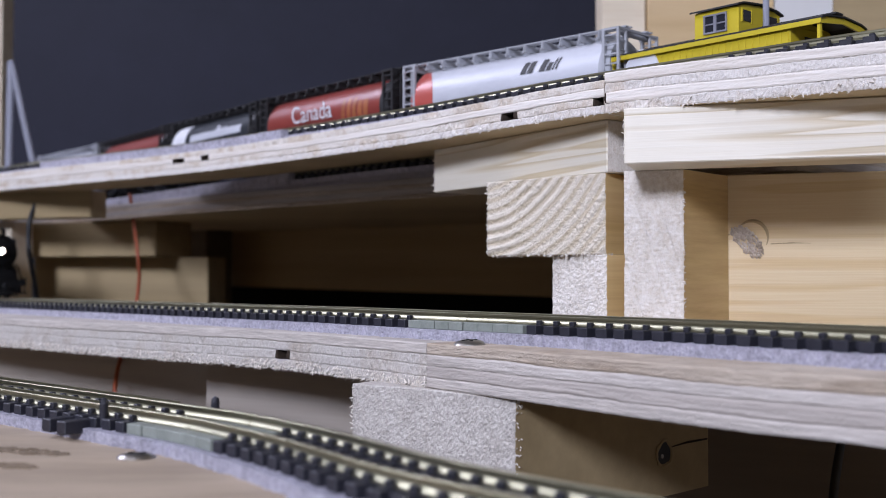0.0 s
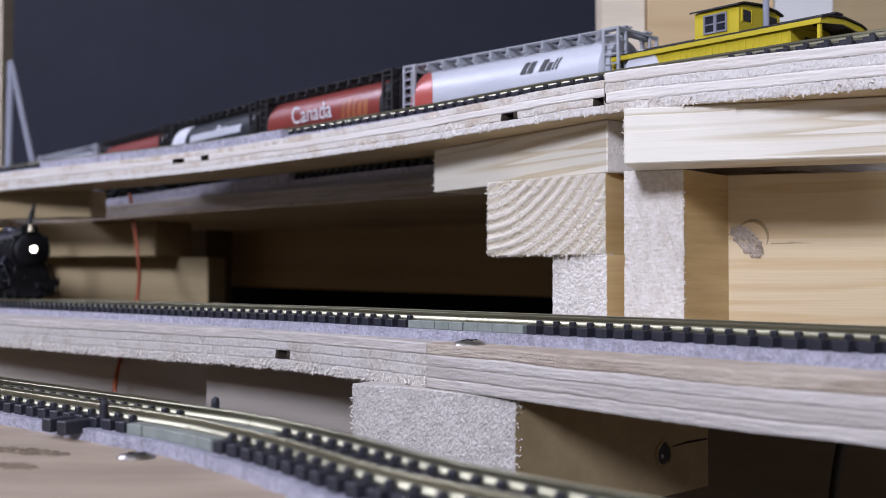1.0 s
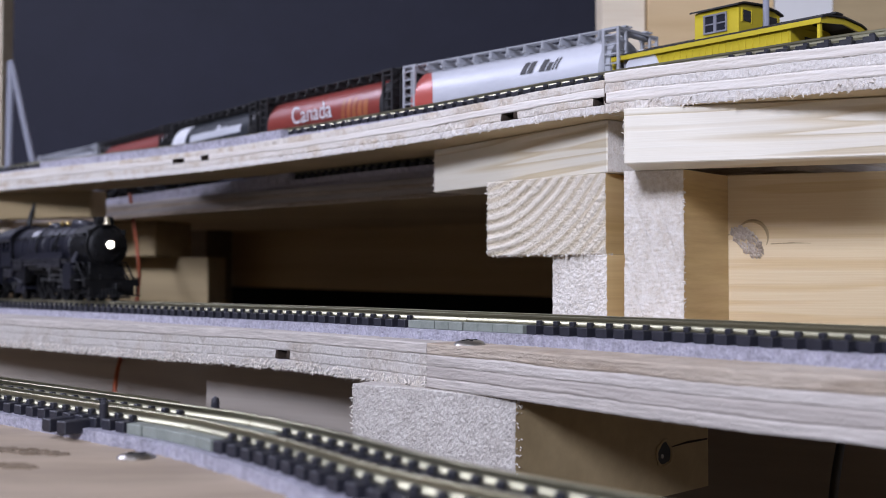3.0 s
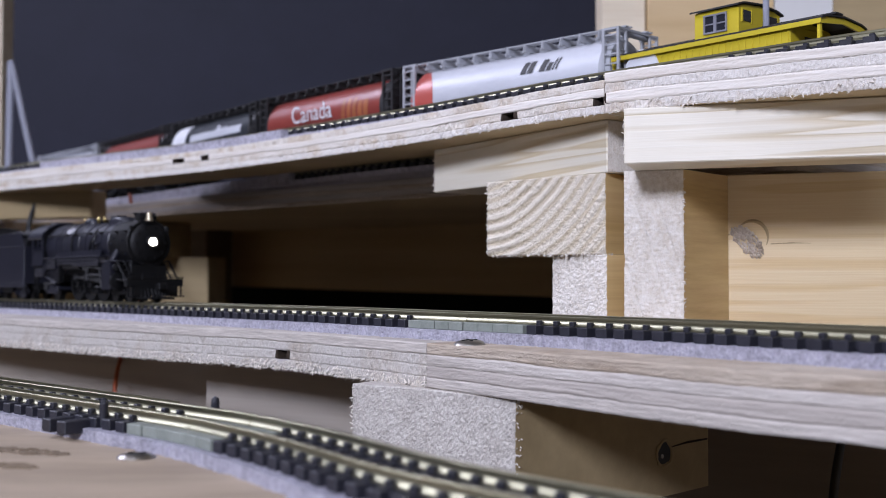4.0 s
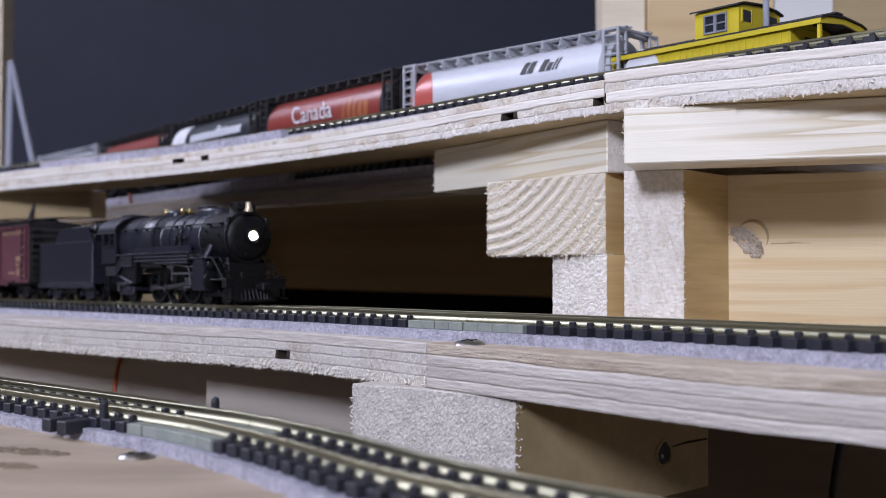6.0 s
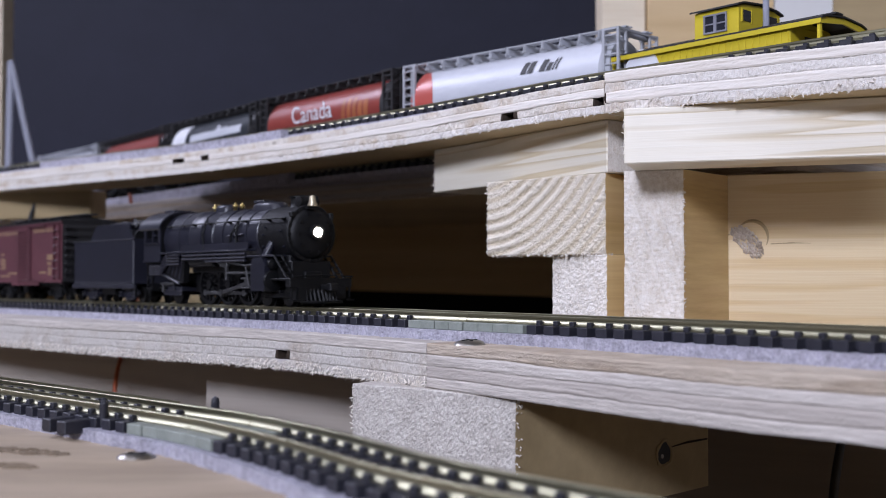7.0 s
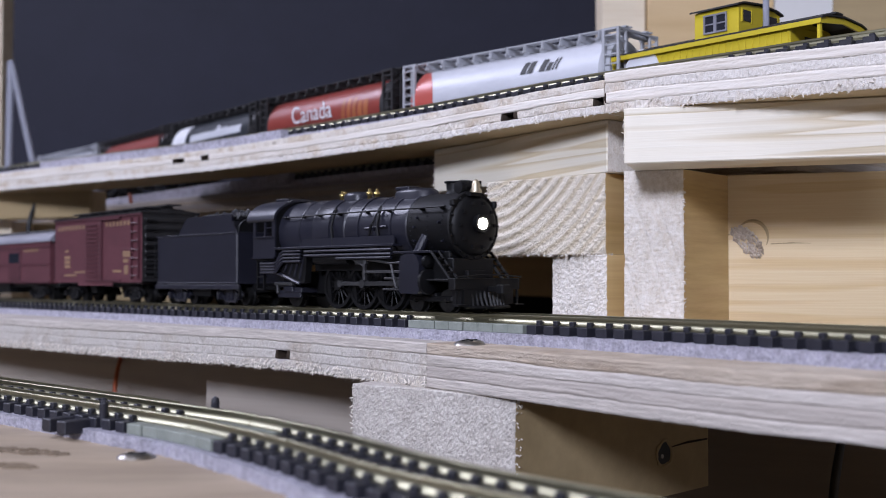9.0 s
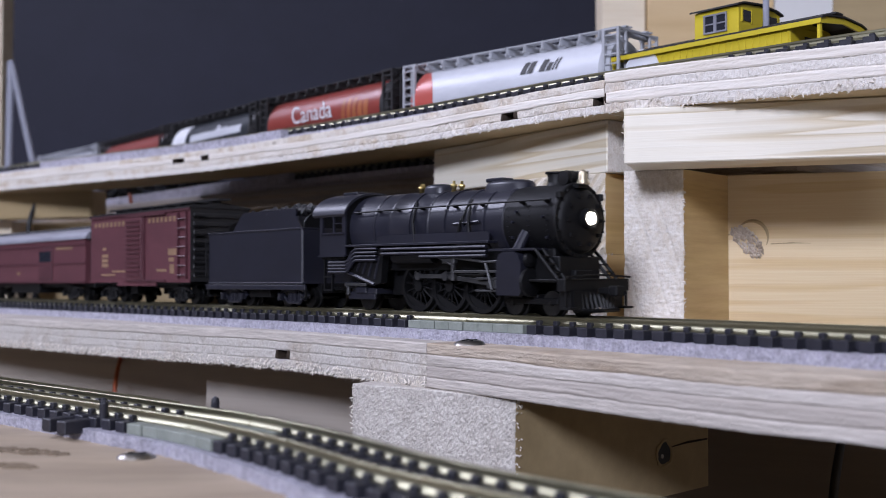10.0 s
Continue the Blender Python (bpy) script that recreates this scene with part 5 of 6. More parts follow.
def hopper_car(paint, frame_mat, label, end_paint=None, length=80.0):
    """A cylindrical covered hopper about its middle; the near side is -y."""
    c = tagged(empty("hopper_car"), label, "hopper car", "standing freight cars")
    h = length / 2
    body_h = h - 6.5
    # shell: barrel section, closed by sloping ends
    sec = [(9.7 * math.sin(a) * (1.0 if abs(a) < 2.3 else 0.97), 16.6 + 9.8 * math.cos(a)) for a in np.linspace(-2.6, 2.6, 40)]
    bm = bmesh.new()
    rings = []
    for x in np.linspace(-body_h, body_h, 24):
        rings.append([bm.verts.new(Vector((x, y, max(z, 6.5))) * MM) for y, z in sec])
    for r0, r1 in zip(rings, rings[1:]):
        for a in range(len(sec)):
            bm.faces.new((r0[a], r0[(a + 1) % len(sec)], r1[(a + 1) % len(sec)], r1[a]))
    bm.faces.new(rings[0])
    bm.faces.new(rings[-1][::-1])
    body = shade_flat_by_angle(part("body", bm, paint, c), 40)
    for s in (-1, 1):
        bm = bmesh.new()
        r0 = [bm.verts.new(Vector((s * body_h, y, max(z, 6.5))) * MM) for y, z in sec]
        r1 = [bm.verts.new(Vector((s * (body_h + 2.0 + 0.12 * (26.4 - max(z, 6.5)) ), y * 0.9, max(z, 6.5) * 0.97 + 0.3)) * MM) for y, z in sec]
        for a in range(len(sec)):
            bm.faces.new((r0[a], r0[(a + 1) % len(sec)], r1[(a + 1) % len(sec)], r1[a]))
        bm.faces.new(r1)
        shade_flat_by_angle(part("end_sheet", bm, end_paint if end_paint and s < 0 else frame_mat, c), 40)
        x = s * (h - 0.6)
        cage = bmesh.new()
        for y in (-9.0, -5.6, 9.0, 5.6):
            block(cage, x - 0.35, x + 0.35, y - 0.3, y + 0.3, 4.4, 27.6)
        for k in range(9):
            for y0, y1 in ((-9.0, -5.6), (5.6, 9.0)):
                block(cage, x - 0.2, x + 0.2, y0, y1, 6.5 + k * 2.5, 6.9 + k * 2.5)
        for y in (-9.0, 9.0):
            block(cage, *sorted((x, s * (body_h + 0.5))), y - 0.3, y + 0.3, 27.0, 27.6)
            block(cage, *sorted((x, s * (body_h + 0.5))), y - 0.4, y + 0.4, 5.4, 6.8)
            block(cage, *sorted((s * (body_h + 1), s * (body_h + 1.8))), y - 0.4, y + 0.4, 5, 27)
            for k in range(8):
                block(cage, *sorted((s * (body_h + 1.5), x)), y - 0.15, y + 0.15, 8.0 + k * 2.5, 8.4 + k * 2.5)
        block(cage, x - 0.35, x + 0.35, -9.0, 9.0, 27.0, 27.6)
        block(cage, x - 0.5, x + 0.5, -9.0, 9.0, 4.4, 6.0)
        part("end_cage", cage, frame_mat, c)
        part("end_platform", several((*sorted((s * (body_h - 4), s * h)), -8.6, 8.6, 4.4, 6.2), bevel=0.15), frame_mat, c)
        coupler(c, s * (h - 2.4), s)
        truck(c, s * (h - 11), 11.0, 2.6)
    deck = bmesh.new()
    for y in (-5.6, -3.9, 3.9, 5.6):
        block(deck, -h, h, y - 0.55, y + 0.55, 27.9, 28.25)
    for k in range(13):
        x = -h + 2 + k * (length - 4) / 12
        block(deck, x - 0.18, x + 0.18, -6.4, 6.4, 26.0, 28.0)
        tube(deck, [(x, -6.4, 28.2), (x, -7.4, 25.4)], 0.22, 5)
        tube(deck, [(x, 6.4, 28.2), (x, 7.4, 25.4)], 0.22, 5)
    part("roof_walk", deck, frame_mat, c)
    for k in range(10):
        x = -body_h + 5 + k * (2 * body_h - 10) / 9
        part("hatch", lathe([(26.0, 2.4), (27.4, 2.4), (27.8, 2.0), (27.9, 0.4)], 14, "z", (x, 0, 0)), frame_mat, c)
    for k in range(3):
        x = (k - 1) * body_h * 0.62
        bm = bmesh.new()
        top = [bm.verts.new(Vector((x + a, b, 7.0)) * MM) for a, b in ((-8, -6), (8, -6), (8, 6), (-8, 6))]
        low = [bm.verts.new(Vector((x + a, b, 2.4)) * MM) for a, b in ((-2, -3), (2, -3), (2, 3), (-2, 3))]
        for i in range(4):
            bm.faces.new((top[i], top[(i + 1) % 4], low[(i + 1) % 4], low[i]))
        bm.faces.new(low)
        bm.faces.new(top[::-1])
        part("outlet_chute", bm, frame_mat, c)
    return c


def on_barrel(parent, x, angle, turn=0.0, lift=9.95):
    """A spot on the near flank of a hopper: angle up from level, in degrees."""
    a = radians(angle)
    p = Vector((x, -lift * math.cos(a), 16.6 + lift * math.sin(a))) * MM
    return Matrix.Translation(p) @ pose(0, 0, 0, 90 - angle, 0, 0)


def flank_patch(parent, outline, mat, name="stripe", lift=9.78):
    """A painted area on the near flank: outline of (x, degrees up), curved with the barrel."""
    bm = bmesh.new()
    rows = []
    for x0, x1, deg in outline:
        a = radians(deg)
        rows.append([bm.verts.new(Vector((x, -lift * math.cos(a), 16.6 + (lift + 0.1) * math.sin(a))) * MM) for x in (x0, x1)])
    for r0, r1 in zip(rows, rows[1:]):
        bm.faces.new((r0[0], r0[1], r1[1], r1[0]))
    return part(name, bm, mat, parent, smooth=True)


def slanted_marks(parent, x, angle, widths, height, mat):
    """Plain slanted marks in place of a railway's name, laid on the barrel."""
    at = x
    for wd, tall in widths:
        top = angle + math.degrees(height * tall / 9.8)
        if tall > 0:
            rows = [(at + (d - angle) * 0.05, at + wd * height + (d - angle) * 0.05, d) for d in np.linspace(angle, top, 6)]
            flank_patch(parent, rows, mat, "name_mark", 9.86)
        at += (wd + 0.14) * height


def standing_cars():
    s = near_s(CAR_TRACK, 24, 316)
    pitch = 82.4
    base = 36.5
    kinds = [
        ("pale grey", CAR_GREY, FRAME_GREY, "pale grey cylindrical hopper car with red end mark and dark lettering", FLAG_RED),
        ("red", CAR_RED, ROOF_BLACK, "red cylindrical hopper car with white word and gold wheat mark", None),
        ("charcoal", CAR_DARK, ROOF_BLACK, "charcoal cylindrical hopper car with white end and white marks", WHITE),
        ("red2", CAR_RED, ROOF_BLACK, "red cylindrical hopper car with white lettering marks, far along the shelf", None),
        ("grey2", CAR_GREY, FRAME_GREY, "pale grey cylindrical hopper car, far along the shelf", None),
        ("grey3", CAR_GREY, FRAME_GREY, "pale grey cylindrical hopper car at the shelf's far end", None),
    ]
    for i, (key, paint, frame_mat, label, end_paint) in enumerate(kinds):
        if s - i * pitch < 45:
            break
        car = hopper_car(paint, frame_mat, label, end_paint)
        car.matrix_world = riding(CAR_TRACK, s - i * pitch, base)
        if key == "pale grey":
            edge = [(-34.1, -34.0 + 7.5 * math.cos(radians(d) * 1.2), d) for d in range(-60, 62, 6)]
            flank_patch(car, edge, FLAG_RED, "red_end_mark")
            slanted_marks(car, 7, 14, [(0.5, 1), (0.5, 1), (0.35, 0.0), (0.55, 1), (0.4, 0.66), (0.16, 0.95), (0.14, 1.0)], 3.7, ROOF_BLACK)
            flank_patch(car, [(4.2, 5.8, d) for d in (-24, -16)], ROOF_BLACK, "stencil")
            flank_patch(car, [(23, 29, d) for d in (-14, -12)], ROOF_BLACK, "stencil")
            flank_patch(car, [(23, 29, d) for d in (-20, -18)], ROOF_BLACK, "stencil")
        elif key == "red":
            text_mesh("Canada", 8.2, WHITE, car, on_barrel(car, -4.5, -4, lift=10.05))
            for k in range(5):
                flank_patch(car, [(13 + k * 3.0, 14.6 + k * 3.2, d) for d in range(-30, 34 - k * 3, 8)], GOLD, "wheat_mark")
        elif key == "charcoal":
            flank_patch(car, [(-33.4, -22.0 + 1.5 * math.cos(radians(d)), d) for d in range(-60, 62, 6)], WHITE, "white_end_mark")
            flank_patch(car, [(-16, 28, d) for d in (4, 10, 16, 22)], CAR_GREY, "grey_stripe")
            slanted_marks(car, 6, 8, [(0.6, 1), (0.4, 0.7), (0.4, 0.7), (0.35, 0.7)], 4.2, CAR_GREY)
        elif key == "red2":
            slanted_marks(car, -18, -20, [(0.8, 1), (0.5, 0.8), (0.5, 0.8), (0.5, 1)], 7, WHITE)


def caboose_car():
    """A yellow caboose with a cupola, about its middle; the near side is -y."""
    c = tagged(empty("caboose"), "yellow model caboose with dark roof and cupola, standing on the shelf", "caboose", "standing freight cars")
    part("body", several((-22, 22, -9.0, 9.0, 6.0, 20.0), bevel=0.2), YELLOW, c)
    battens = bmesh.new()
    for k in range(24):
        block(battens, -21.5 + k * 1.86, -21.2 + k * 1.86, -9.12, 9.12, 6.4, 19.6)
    part("side_batten", battens, YELLOW, c)
    thin = [(9.9, 20.0), (7.5, 20.7), (0, 21.3), (-7.5, 20.7), (-9.9, 20.0)]
    thin += [(y, z + 0.4) for y, z in thin[::-1]]
    part("roof", extruded(thin, -30.4, 30.4, "x"), ROOF_BLACK, c, "dark weathered roof")
    for x in (-30, 29.5):
        part("end_fascia", extruded([(9.7, 18.9), (9.7, 20.0), (7.5, 20.6), (0, 21.2), (-7.5, 20.6), (-9.7, 20.0), (-9.7, 18.9), (0, 20.0)], x, x + 0.5, "x"), YELLOW, c)
    part("roof_lining", extruded([(9.0, 20.0), (7.5, 20.6), (0, 21.2), (-7.5, 20.6), (-9.0, 20.0)], -22, 22, "x"), YELLOW, c)
    part("roof_fascia", several((-30, 30, -9.95, -9.5, 18.9, 20.0), (-30, 30, 9.5, 9.95, 18.9, 20.0)), YELLOW, c)
    cup = part("cupola", extruded([(-8.8, 20), (-8.8, 26.9), (-6.5, 27.5), (0, 28.0), (6.5, 27.5), (8.8, 26.9), (8.8, 20)], -4, 8.4, "x"), YELLOW, c)
    part("cupola_roof", extruded([(y * 0.98, z + 6.9) for y, z in thin], -4.9, 9.0, "x"), ROOF_BLACK, cup)
    for y in (-8.86, 8.86):
        s = math.copysign(1, y)
        for x0 in (-0.9, 2.4):
            win = part("window", several((x0, x0 + 2.5, *sorted((y, y + s * 0.1)), 21.8, 25.6)), WINDOW_DARK, cup)
            part("window_frame", several((x0 - 0.4, x0, *sorted((y, y + s * 0.35)), 21.4, 26.0), (x0 + 2.5, x0 + 2.9, *sorted((y, y + s * 0.35)), 21.4, 26.0), (x0, x0 + 2.5, *sorted((y, y + s * 0.35)), 25.6, 26.0), (x0, x0 + 2.5, *sorted((y, y + s * 0.35)), 21.4, 21.8), (x0, x0 + 2.5, *sorted((y, y + s * 0.25)), 23.5, 23.8)), SILVER, win, "silver window frame")
    for x, s in ((8.4, 1), (-4, -1)):
        for y in (-7.4, 3.8):
            part("window", several((*sorted((x, x + s * 0.15)), y, y + 3.6, 23.6, 26.2)), WINDOW_DARK, cup)
            part("window_frame", several((*sorted((x, x + s * 0.3)), y - 0.3, y, 23.3, 26.5), (*sorted((x, x + s * 0.3)), y + 3.6, y + 3.9, 23.3, 26.5)), YELLOW, cup)
    part("roof_walk", several((10, 29, -1.6, 1.6, 22.4, 22.8), (-29, -5.5, -1.6, 1.6, 22.4, 22.8)), ROOF_BLACK, c)
    part("stove_pipe", tubed([(13, -4.5, 20.5), (13, -4.5, 37)], 0.75, 12), PIPE, c, "thin silver stove pipe")
    part("side_disc", tubed([(-20, -9.0, 15.4), (-20, -9.3, 15.4)], 5.4, 28), WHITE, c, "white round emblem")
    for s in (-1, 1):
        part("end_post", several((s * 29.3 - 0.4, s * 29.3 + 0.4, -9.6, -8.8, 5, 19.6), (s * 29.3 - 0.4, s * 29.3 + 0.4, 8.8, 9.6, 5, 19.6)), YELLOW, c)
        part("end_platform", several((*sorted((s * 22, s * 30)), -9.4, 9.4, 4.6, 6.0)), ROOF_BLACK, c)
        rail = bmesh.new()
        for y in np.linspace(-9, 9, 9):
            tube(rail, [(s * 29.4, y, 6), (s * 29.4, y, 13)], 0.25, 5)
        tube(rail, [(s * 29.4, -9.2, 13), (s * 29.4, 9.2, 13)], 0.3, 5)
        part("end_railing", rail, YELLOW, c)
        part("end_door", several((*sorted((s * 22, s * 22.3)), -3, 3, 6, 18)), ROOF_BLACK, c)
        coupler(c, s * 29, s)
        truck(c, s * 19, 10.0, 2.6)
    return c


standing_cars()
caboose = caboose_car()
caboose.matrix_world = riding(CAR_TRACK, near_s(CAR_TRACK, 70.5, 268), 36.5)


# ---- small things ----
def screw(where, tilt, label):
    bm = lathe([(-9.0, 1.1), (0.0, 1.2), (0.05, 3.0), (0.5, 3.1), (0.9, 2.8), (1.25, 1.9), (1.35, 0.3)], 24, "z")
    ob = shade_flat_by_angle(part("screw", bm, STEEL), 40)
    ob.matrix_world = Matrix.Translation(w(*where)) @ pose(0, 0, 0, *tilt)
    part("drive_slot", several((-1.6, 1.6, -0.22, 0.22, 1.2, 1.38), (-0.22, 0.22, -1.6, 1.6, 1.2, 1.38)), FLAT_BLACK, ob)
    return tagged(ob, label, "screw", "wood screws")


screw((5.2, 214.0, -14.0), (3, -3, 20), "steel pan-head screw in the plywood edge")
screw((-46, 165, -28.0), (-3, 4, 50), "steel pan-head screw sunk in the deck")


def cable(name, points, radius, mat, label):
    line = [Vector(p) for p in points]
    fine = []
    for i in range(len(line) - 1):
        a, b, c, d = line[max(i - 1, 0)], line[i], line[i + 1], line[min(i + 2, len(line) - 1)]
        for t in np.linspace(0, 1, 8, endpoint=False):
            fine.append(0.5 * (2 * b + (c - a) * t + (2 * a - 5 * b + 4 * c - d) * t * t + (3 * b - a - 3 * c + d) * t ** 3))
    fine.append(line[-1])
    ob = part(name, tubed(fine, radius, 10), mat, smooth=True)
    ob.location = (0, 0, LENS_Z)
    return tagged(ob, label, "wire")


cable("orange_wire", [(-139, 485, 36), (-137, 482, 27), (-132, 473, 9), (-124, 446, -4), (-115, 404, -20), (-109.5, 368, -33), (-108.5, 362, -50), (-107, 360, -78)], 0.75, ORANGE, "thin orange insulated wire hanging behind the shelf")
cable("black_wire", [(-176, 478, 36), (-178, 476, 30), (-179.5, 474, 22), (-179, 473, 10), (-176, 472, -4), (-174, 471, -20), (-174, 470, -60)], 1.0, CABLE, "thin black wire hanging by the far supports")
cable("black_cable", [(97, 262, -30), (88, 245, -42), (80, 228, -52), (72, 215, -66)], 1.0, CABLE, "black cable running down under the shelf")


def a_frame():
    ob = tagged(empty("a_frame_stand"), "grey metal A-frame stand on the upper shelf", "stand")
    part("upright", tubed([(-193.5, 486, 44.9), (-192.8, 486, 95)], 1.6, 10), PIPE, ob)
    part("leg", tubed([(-181.5, 486, 44.9), (-192.5, 486, 94)], 1.5, 10), PIPE, ob)
    part("cap", several((-194.0, -191.6, 485, 487, 93, 95.6), bevel=0.3), PIPE, ob)
    for o in ob.children:
        o.location = (0, 0, LENS_Z)
    return ob


a_frame()


def knot(parent, x, z, r):
    """A chipped knot in a board's face: torn fibres that run across it, under a dark curved rim."""
    bm = bmesh.new()
    rnd = random.Random(3)
    for _ in range(90):
        q, a = math.sqrt(rnd.random()), rnd.uniform(0, math.tau)
        u, v = q * math.cos(a) * r * 0.62, q * math.sin(a) * r * 0.95
        cx, cz = x - 0.6 + u - 0.45 * v, z - 0.9 + v * 0.85
        long = rnd.uniform(0.6, 1.7)
        tilt = rnd.uniform(-0.5, 0.5)
        top = rnd.uniform(-1.3, 0.1) * (1 - 0.6 * q)
        tube(bm, [(cx - long * 0.25, top + 0.3, cz + long * 0.5), (cx + tilt * 0.3, top, cz), (cx + long * 0.35, top + 0.2, cz - long * 0.6)], [0.16, rnd.uniform(0.28, 0.6), 0.1], 5)
    part("knot", bm, KNOT_WOOD, parent, "chipped grey-brown knot with torn wood")
    bm = bmesh.new()
    pts = [(x + 0.4 + (r * 0.78) * math.cos(radians(d)), 0.0, z + (r * 0.86) * math.sin(radians(d))) for d in range(-25, 150, 7)]
    tube(bm, pts, [0.08 + 0.42 * math.sin(math.pi * i / (len(pts) - 1)) for i in range(len(pts))], 6)
    part("bark_rim", bm, BROWN, parent, "dark bark rim of the knot")
    bm = tubed([(x + r, -0.02, z - 1.5), (x + r + 5, -0.05, z - 1.3), (x + r + 9, -0.02, z - 1.4)], [0.1, 0.12, 0.04], 5)
    tube(bm, [(x - r - 4, -0.02, z + 0.4), (x - r, -0.02, z + 0.8)], 0.15, 5)
    part("crack", bm, BROWN, parent)


knot(KNOTTY, 5.4, 21.5, 4.7)


def screw_hole(parent, y, z):
    """A countersunk screw hole with a torn rim on a block's right-hand side."""
    x = HOLE_X
    bm = lathe([(x - 0.2, 3.0), (x + 0.25, 3.2), (x + 0.35, 2.7), (x + 0.02, 2.2)], 24, "x", (0, y, z))
    for v in bm.verts:
        v.co.y += 0.0006 * noise.noise(v.co * 900)
        v.co.z += 0.0009 * noise.noise(v.co * 700 + Vector((3, 1, 2)))
    part("torn_rim", bm, BROWN, parent)
    part("split", tubed([(x + 0.02, y + 2.6, z + 1.2), (x + 0.03, y + 9, z + 1.6), (x + 0.02, y + 16.5, z + 1.5)], [0.1, 0.28, 0.2], 5), VOID, parent, "dark split in the wood")
    # The hole isn't cut: a black disc stands for its inner shade.
    part("screw_hole", lathe([(x - 0.6, 2.7), (x + 0.05, 2.7), (x + 0.06, 0.1)], 24, "x", (0, y, z)), CABLE, parent, "flat black disc for the shaded depth of a screw hole")
    part("screw_tip", lathe([(x - 0.2, 0.45), (x + 0.2, 0.45), (x + 0.3, 0.1)], 12, "x", (0, y - 0.8, z - 0.4)), STEEL, parent)


HOLE_X = 23.5
screw_hole(LOWER_POST, 47, 9)


def turnout():
    """Closure rails, long ties and throw pins of the switch in the foreground track."""
    base = -23.75
    ob = tagged(empty("track_switch"), "nickel silver switch rails with black throw bar in the lowest track", "railway switch")
    n = near_s(FRONT_TRACK, -48, 184)
    for side0, side1, s0, s1 in ((-1.2, -3.4, 0, n + 4), (7.6, 5.6, 0, n - 2)):
        bm = bmesh.new()
        rows = []
        prof = [(-0.45, 0), (0.45, 0), (0.3, 1.9), (-0.3, 1.9)]
        for i in range(30):
            f = i / 29
            s = s0 + (s1 - s0) * f
            rows.append([bm.verts.new(w(*FRONT_TRACK.at(s, side0 + (side1 - side0) * f + a)[:2], base + b)) for a, b in prof])
        for r0, r1 in zip(rows, rows[1:]):
            for k in range(4):
                bm.faces.new((r0[k], r0[(k + 1) % 4], r1[(k + 1) % 4], r1[k]))
        bm.faces.new(rows[0])
        bm.faces.new(rows[-1][::-1])
        part("switch_rail", bm, RAIL, ob)
    for k, ds in enumerate((-22, -17)):
        x, y, a = FRONT_TRACK.at(n + ds + 8)
        tie = part("long_tie", boxed(-1.4, 1.4, -12.5, 9, -2.6, -0.4, bevel=0.15), TIE, ob)
        tie.matrix_local = Matrix.Translation(w(x, y, base)) @ pose(0, 0, 0, 0, 0, a)
    for s, side in ((n - 6, -6.4), (n + 6, 7.5)):
        x, y, a = FRONT_TRACK.at(s, side)
        part("throw_pin", lathe([(-1.5, 0.75), (2.2, 0.75), (2.9, 0.6), (3.2, 0.2)], 12, "z"), TIE, ob).matrix_local = Matrix.Translation(w(x, y, base))


turnout()


def deck_knot(x, y, long, wide, turn, seed):
    """A torn knot in the deck's face: chipped brown wood, a little proud and uneven."""
    bm = bmesh.new()
    rnd = random.Random(seed)
    for _ in range(70):
        r = math.sqrt(rnd.random())
        a = rnd.uniform(0, math.tau)
        made = bmesh.ops.create_icosphere(bm, subdivisions=1, radius=MM * rnd.uniform(0.3, 0.9))["verts"]
        at = Vector((math.cos(a) * r * long, math.sin(a) * r * wide, 0)) * MM
        for v in made:
            v.co = Vector((v.co.x * 1.8, v.co.y * rnd.uniform(0.5, 1.0), v.co.z * 0.35)) + at
    ob = part("deck_knot", bm, DARK_WOOD)
    ob.matrix_world = Matrix.Translation(w(x, y, -27.35)) @ pose(0, 0, 0, 0, 0, turn)
    return tagged(ob, "torn brown knot in the plywood deck", "knot", "deck knots")


deck_knot(-66, 171, 9, 2.2, -25, 1)
deck_knot(-64, 158, 6, 2.0, -20, 2)
deck_knot(-58, 189, 3.5, 1.2, -35, 3)


# ---- the moving train ----
TRAIN_Z = -8.0
HEAD = [(0.0, 224.0), (0.5, 240.5), (1.0, 258.0), (1.5, 275.5), (2.0, 293.0), (2.5, 309.5), (4.0, 356.0), (4.5, 370.5), (5.0, 385.2), (5.5, 400.0), (7.0, 444.7), (7.5, 459.6), (8.0, 474.6), (8.5, 489.6), (9.0, 504.6), (9.5, 519.2), (10.0, 534.1)]


def head_at(t):
    return float(np.interp(t, [a for a, _ in HEAD], [b for _, b in HEAD]))


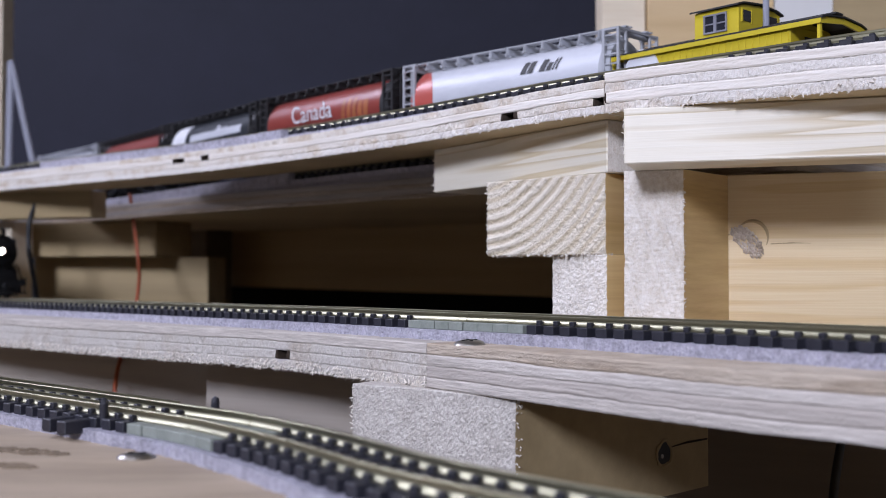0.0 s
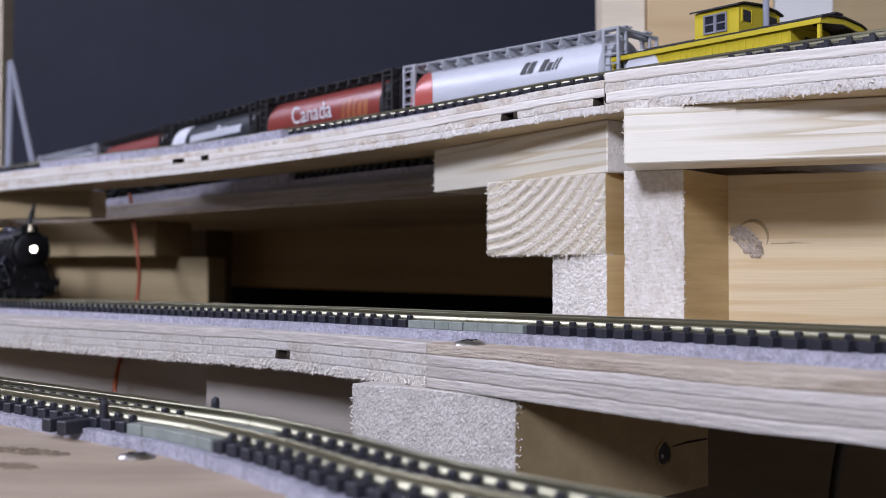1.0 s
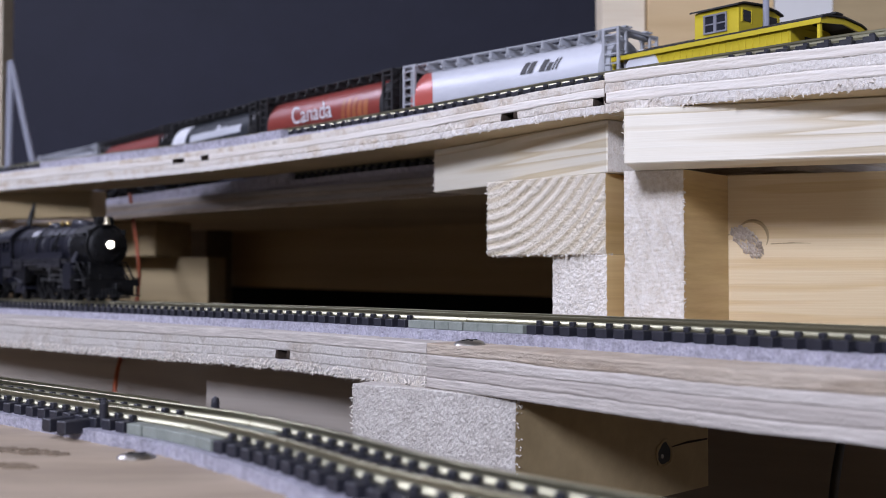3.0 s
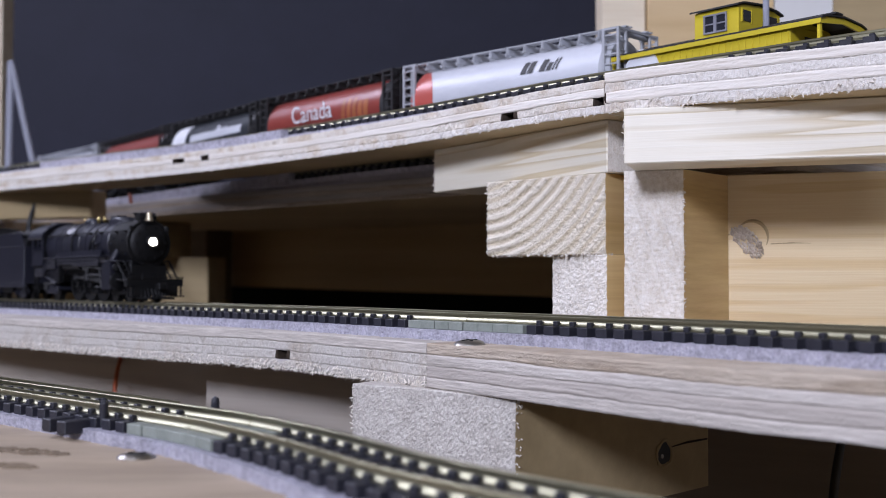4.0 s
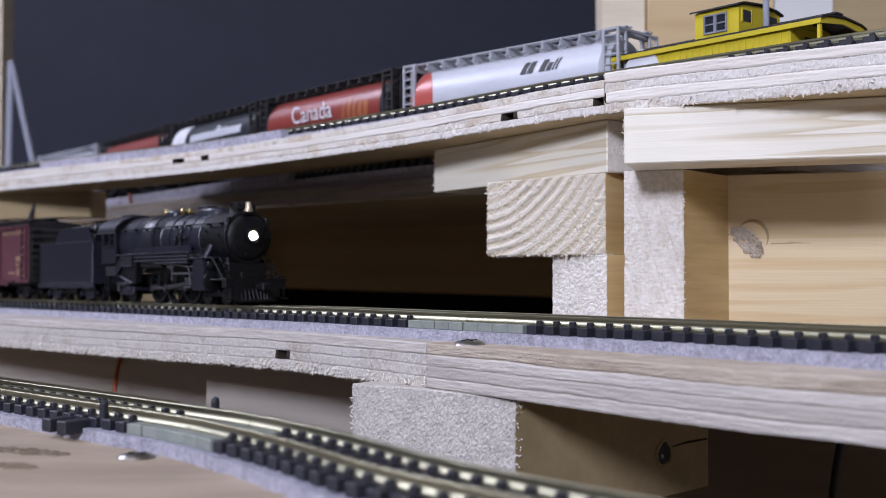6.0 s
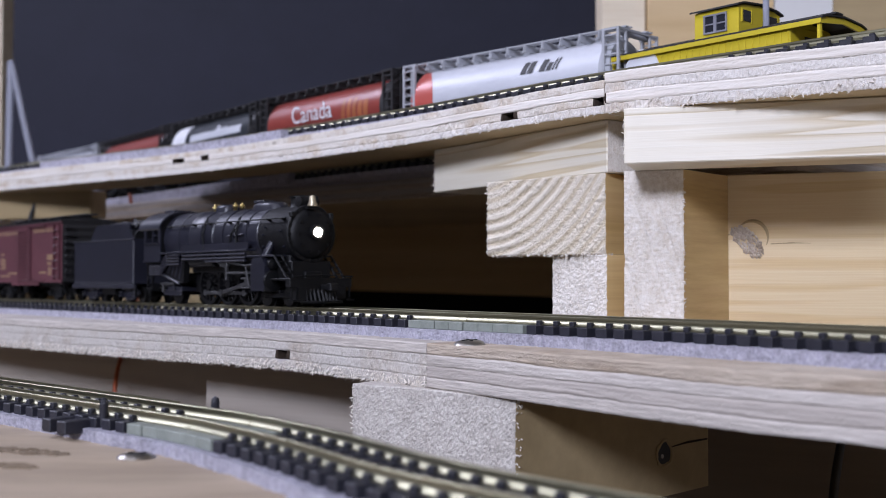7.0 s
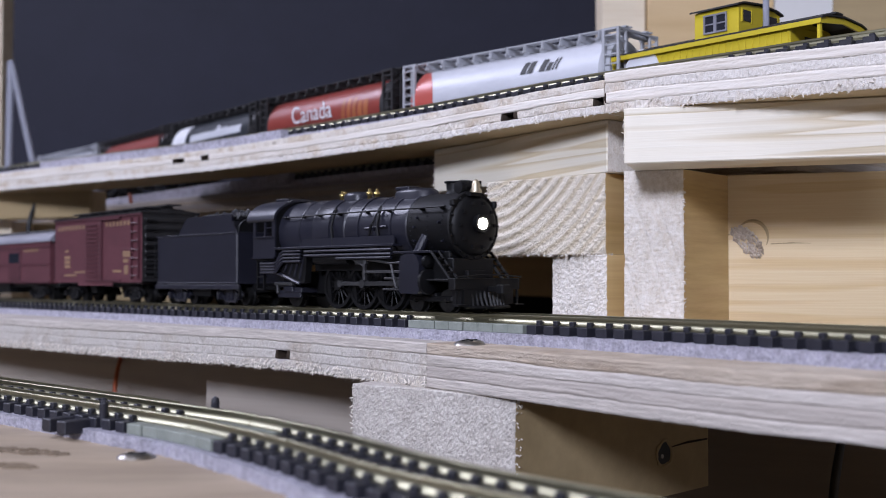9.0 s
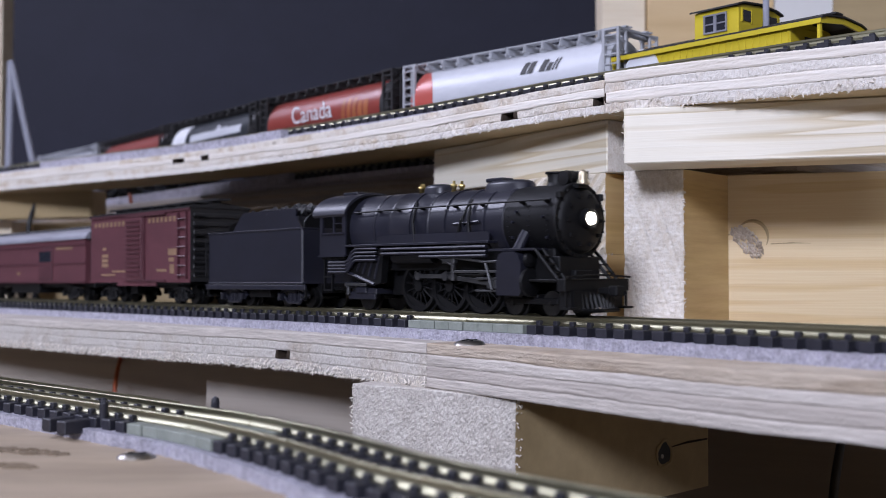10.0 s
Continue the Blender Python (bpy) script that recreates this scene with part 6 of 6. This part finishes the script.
def rail_pose(front, rear, at_front):
    """A car whose wheels stand at two places along the track; at_front is how far its origin lies before the front one."""
    out = []
    for s in (front, rear):
        if s < 0:
            x0, y0, a = LOW_TRACK.at(0.5)
            d = radians(a)
            out.append(np.array([x0 + math.cos(d) * s, y0 + math.sin(d) * s, dip(y0)]))
        else:
            x0, y0, _ = LOW_TRACK.at(s)
            out.append(np.array([x0, y0, dip(y0)]))
    d = (out[0] - out[1]) / np.linalg.norm(out[0] - out[1])
    o = out[0] + d * at_front
    return Matrix.Translation(w(o[0], o[1], o[2] + TRAIN_Z)) @ pose(0, 0, 0, 0, -math.degrees(math.asin(d[2])), math.degrees(math.atan2(d[1], d[0])))


engine = steam_locomotive()
tender = tender_car()
boxcar = box_car()
baggage = baggage_car()


def motions():
    times = [k * 0.5 for k in range(21)]
    for thing, front, rear, off in ((engine, -10, -60, 10), (tender, -90, -118, 7.5), (boxcar, -147, -193, 10), (baggage, -224, -306, 16)):
        rows = [(t, rail_pose(head_at(t) + front, head_at(t) + rear, off)) for t in times]
        walk(thing, rows)
    # wheels roll on the rails
    fine = [k * 0.1 for k in range(101)]
    for ob, radius, centre, x in TURNING:
        root = ob.parent if ob.parent.parent is None else ob.parent.parent
        if root not in (engine, tender, boxcar, baggage):
            continue
        m0 = Matrix.Translation(centre * MM)
        walk(ob, [(t, m0 @ pose(0, 0, 0, 0, math.degrees((head_at(t) - 224.0) / radius), 0)) for t in fine])
    # rods follow the crank pins
    for ob, side, role in RODS:
        rows = []
        for t in fine:
            a = (head_at(t) - 224.0) / 5.6 + (0 if side < 0 else math.pi / 2)
            px_, pz_ = 2.3 * math.cos(-a), 2.3 * math.sin(-a)
            if role == "side":
                rows.append((t, pose((-34.8 + px_) * MM, 0, (5.6 + pz_) * MM)))
                continue
            lean = math.asin((6.2 - 5.6 - pz_) / 14.5)
            if role == "main":
                rows.append((t, pose((-34.8 + px_) * MM, 0, (5.6 + pz_) * MM, 0, -math.degrees(lean), 0)))
            else:
                rows.append((t, pose((-34.8 + px_ + 14.5 * math.cos(lean)) * MM, 0, 6.2 * MM)))
        walk(ob, rows)


motions()
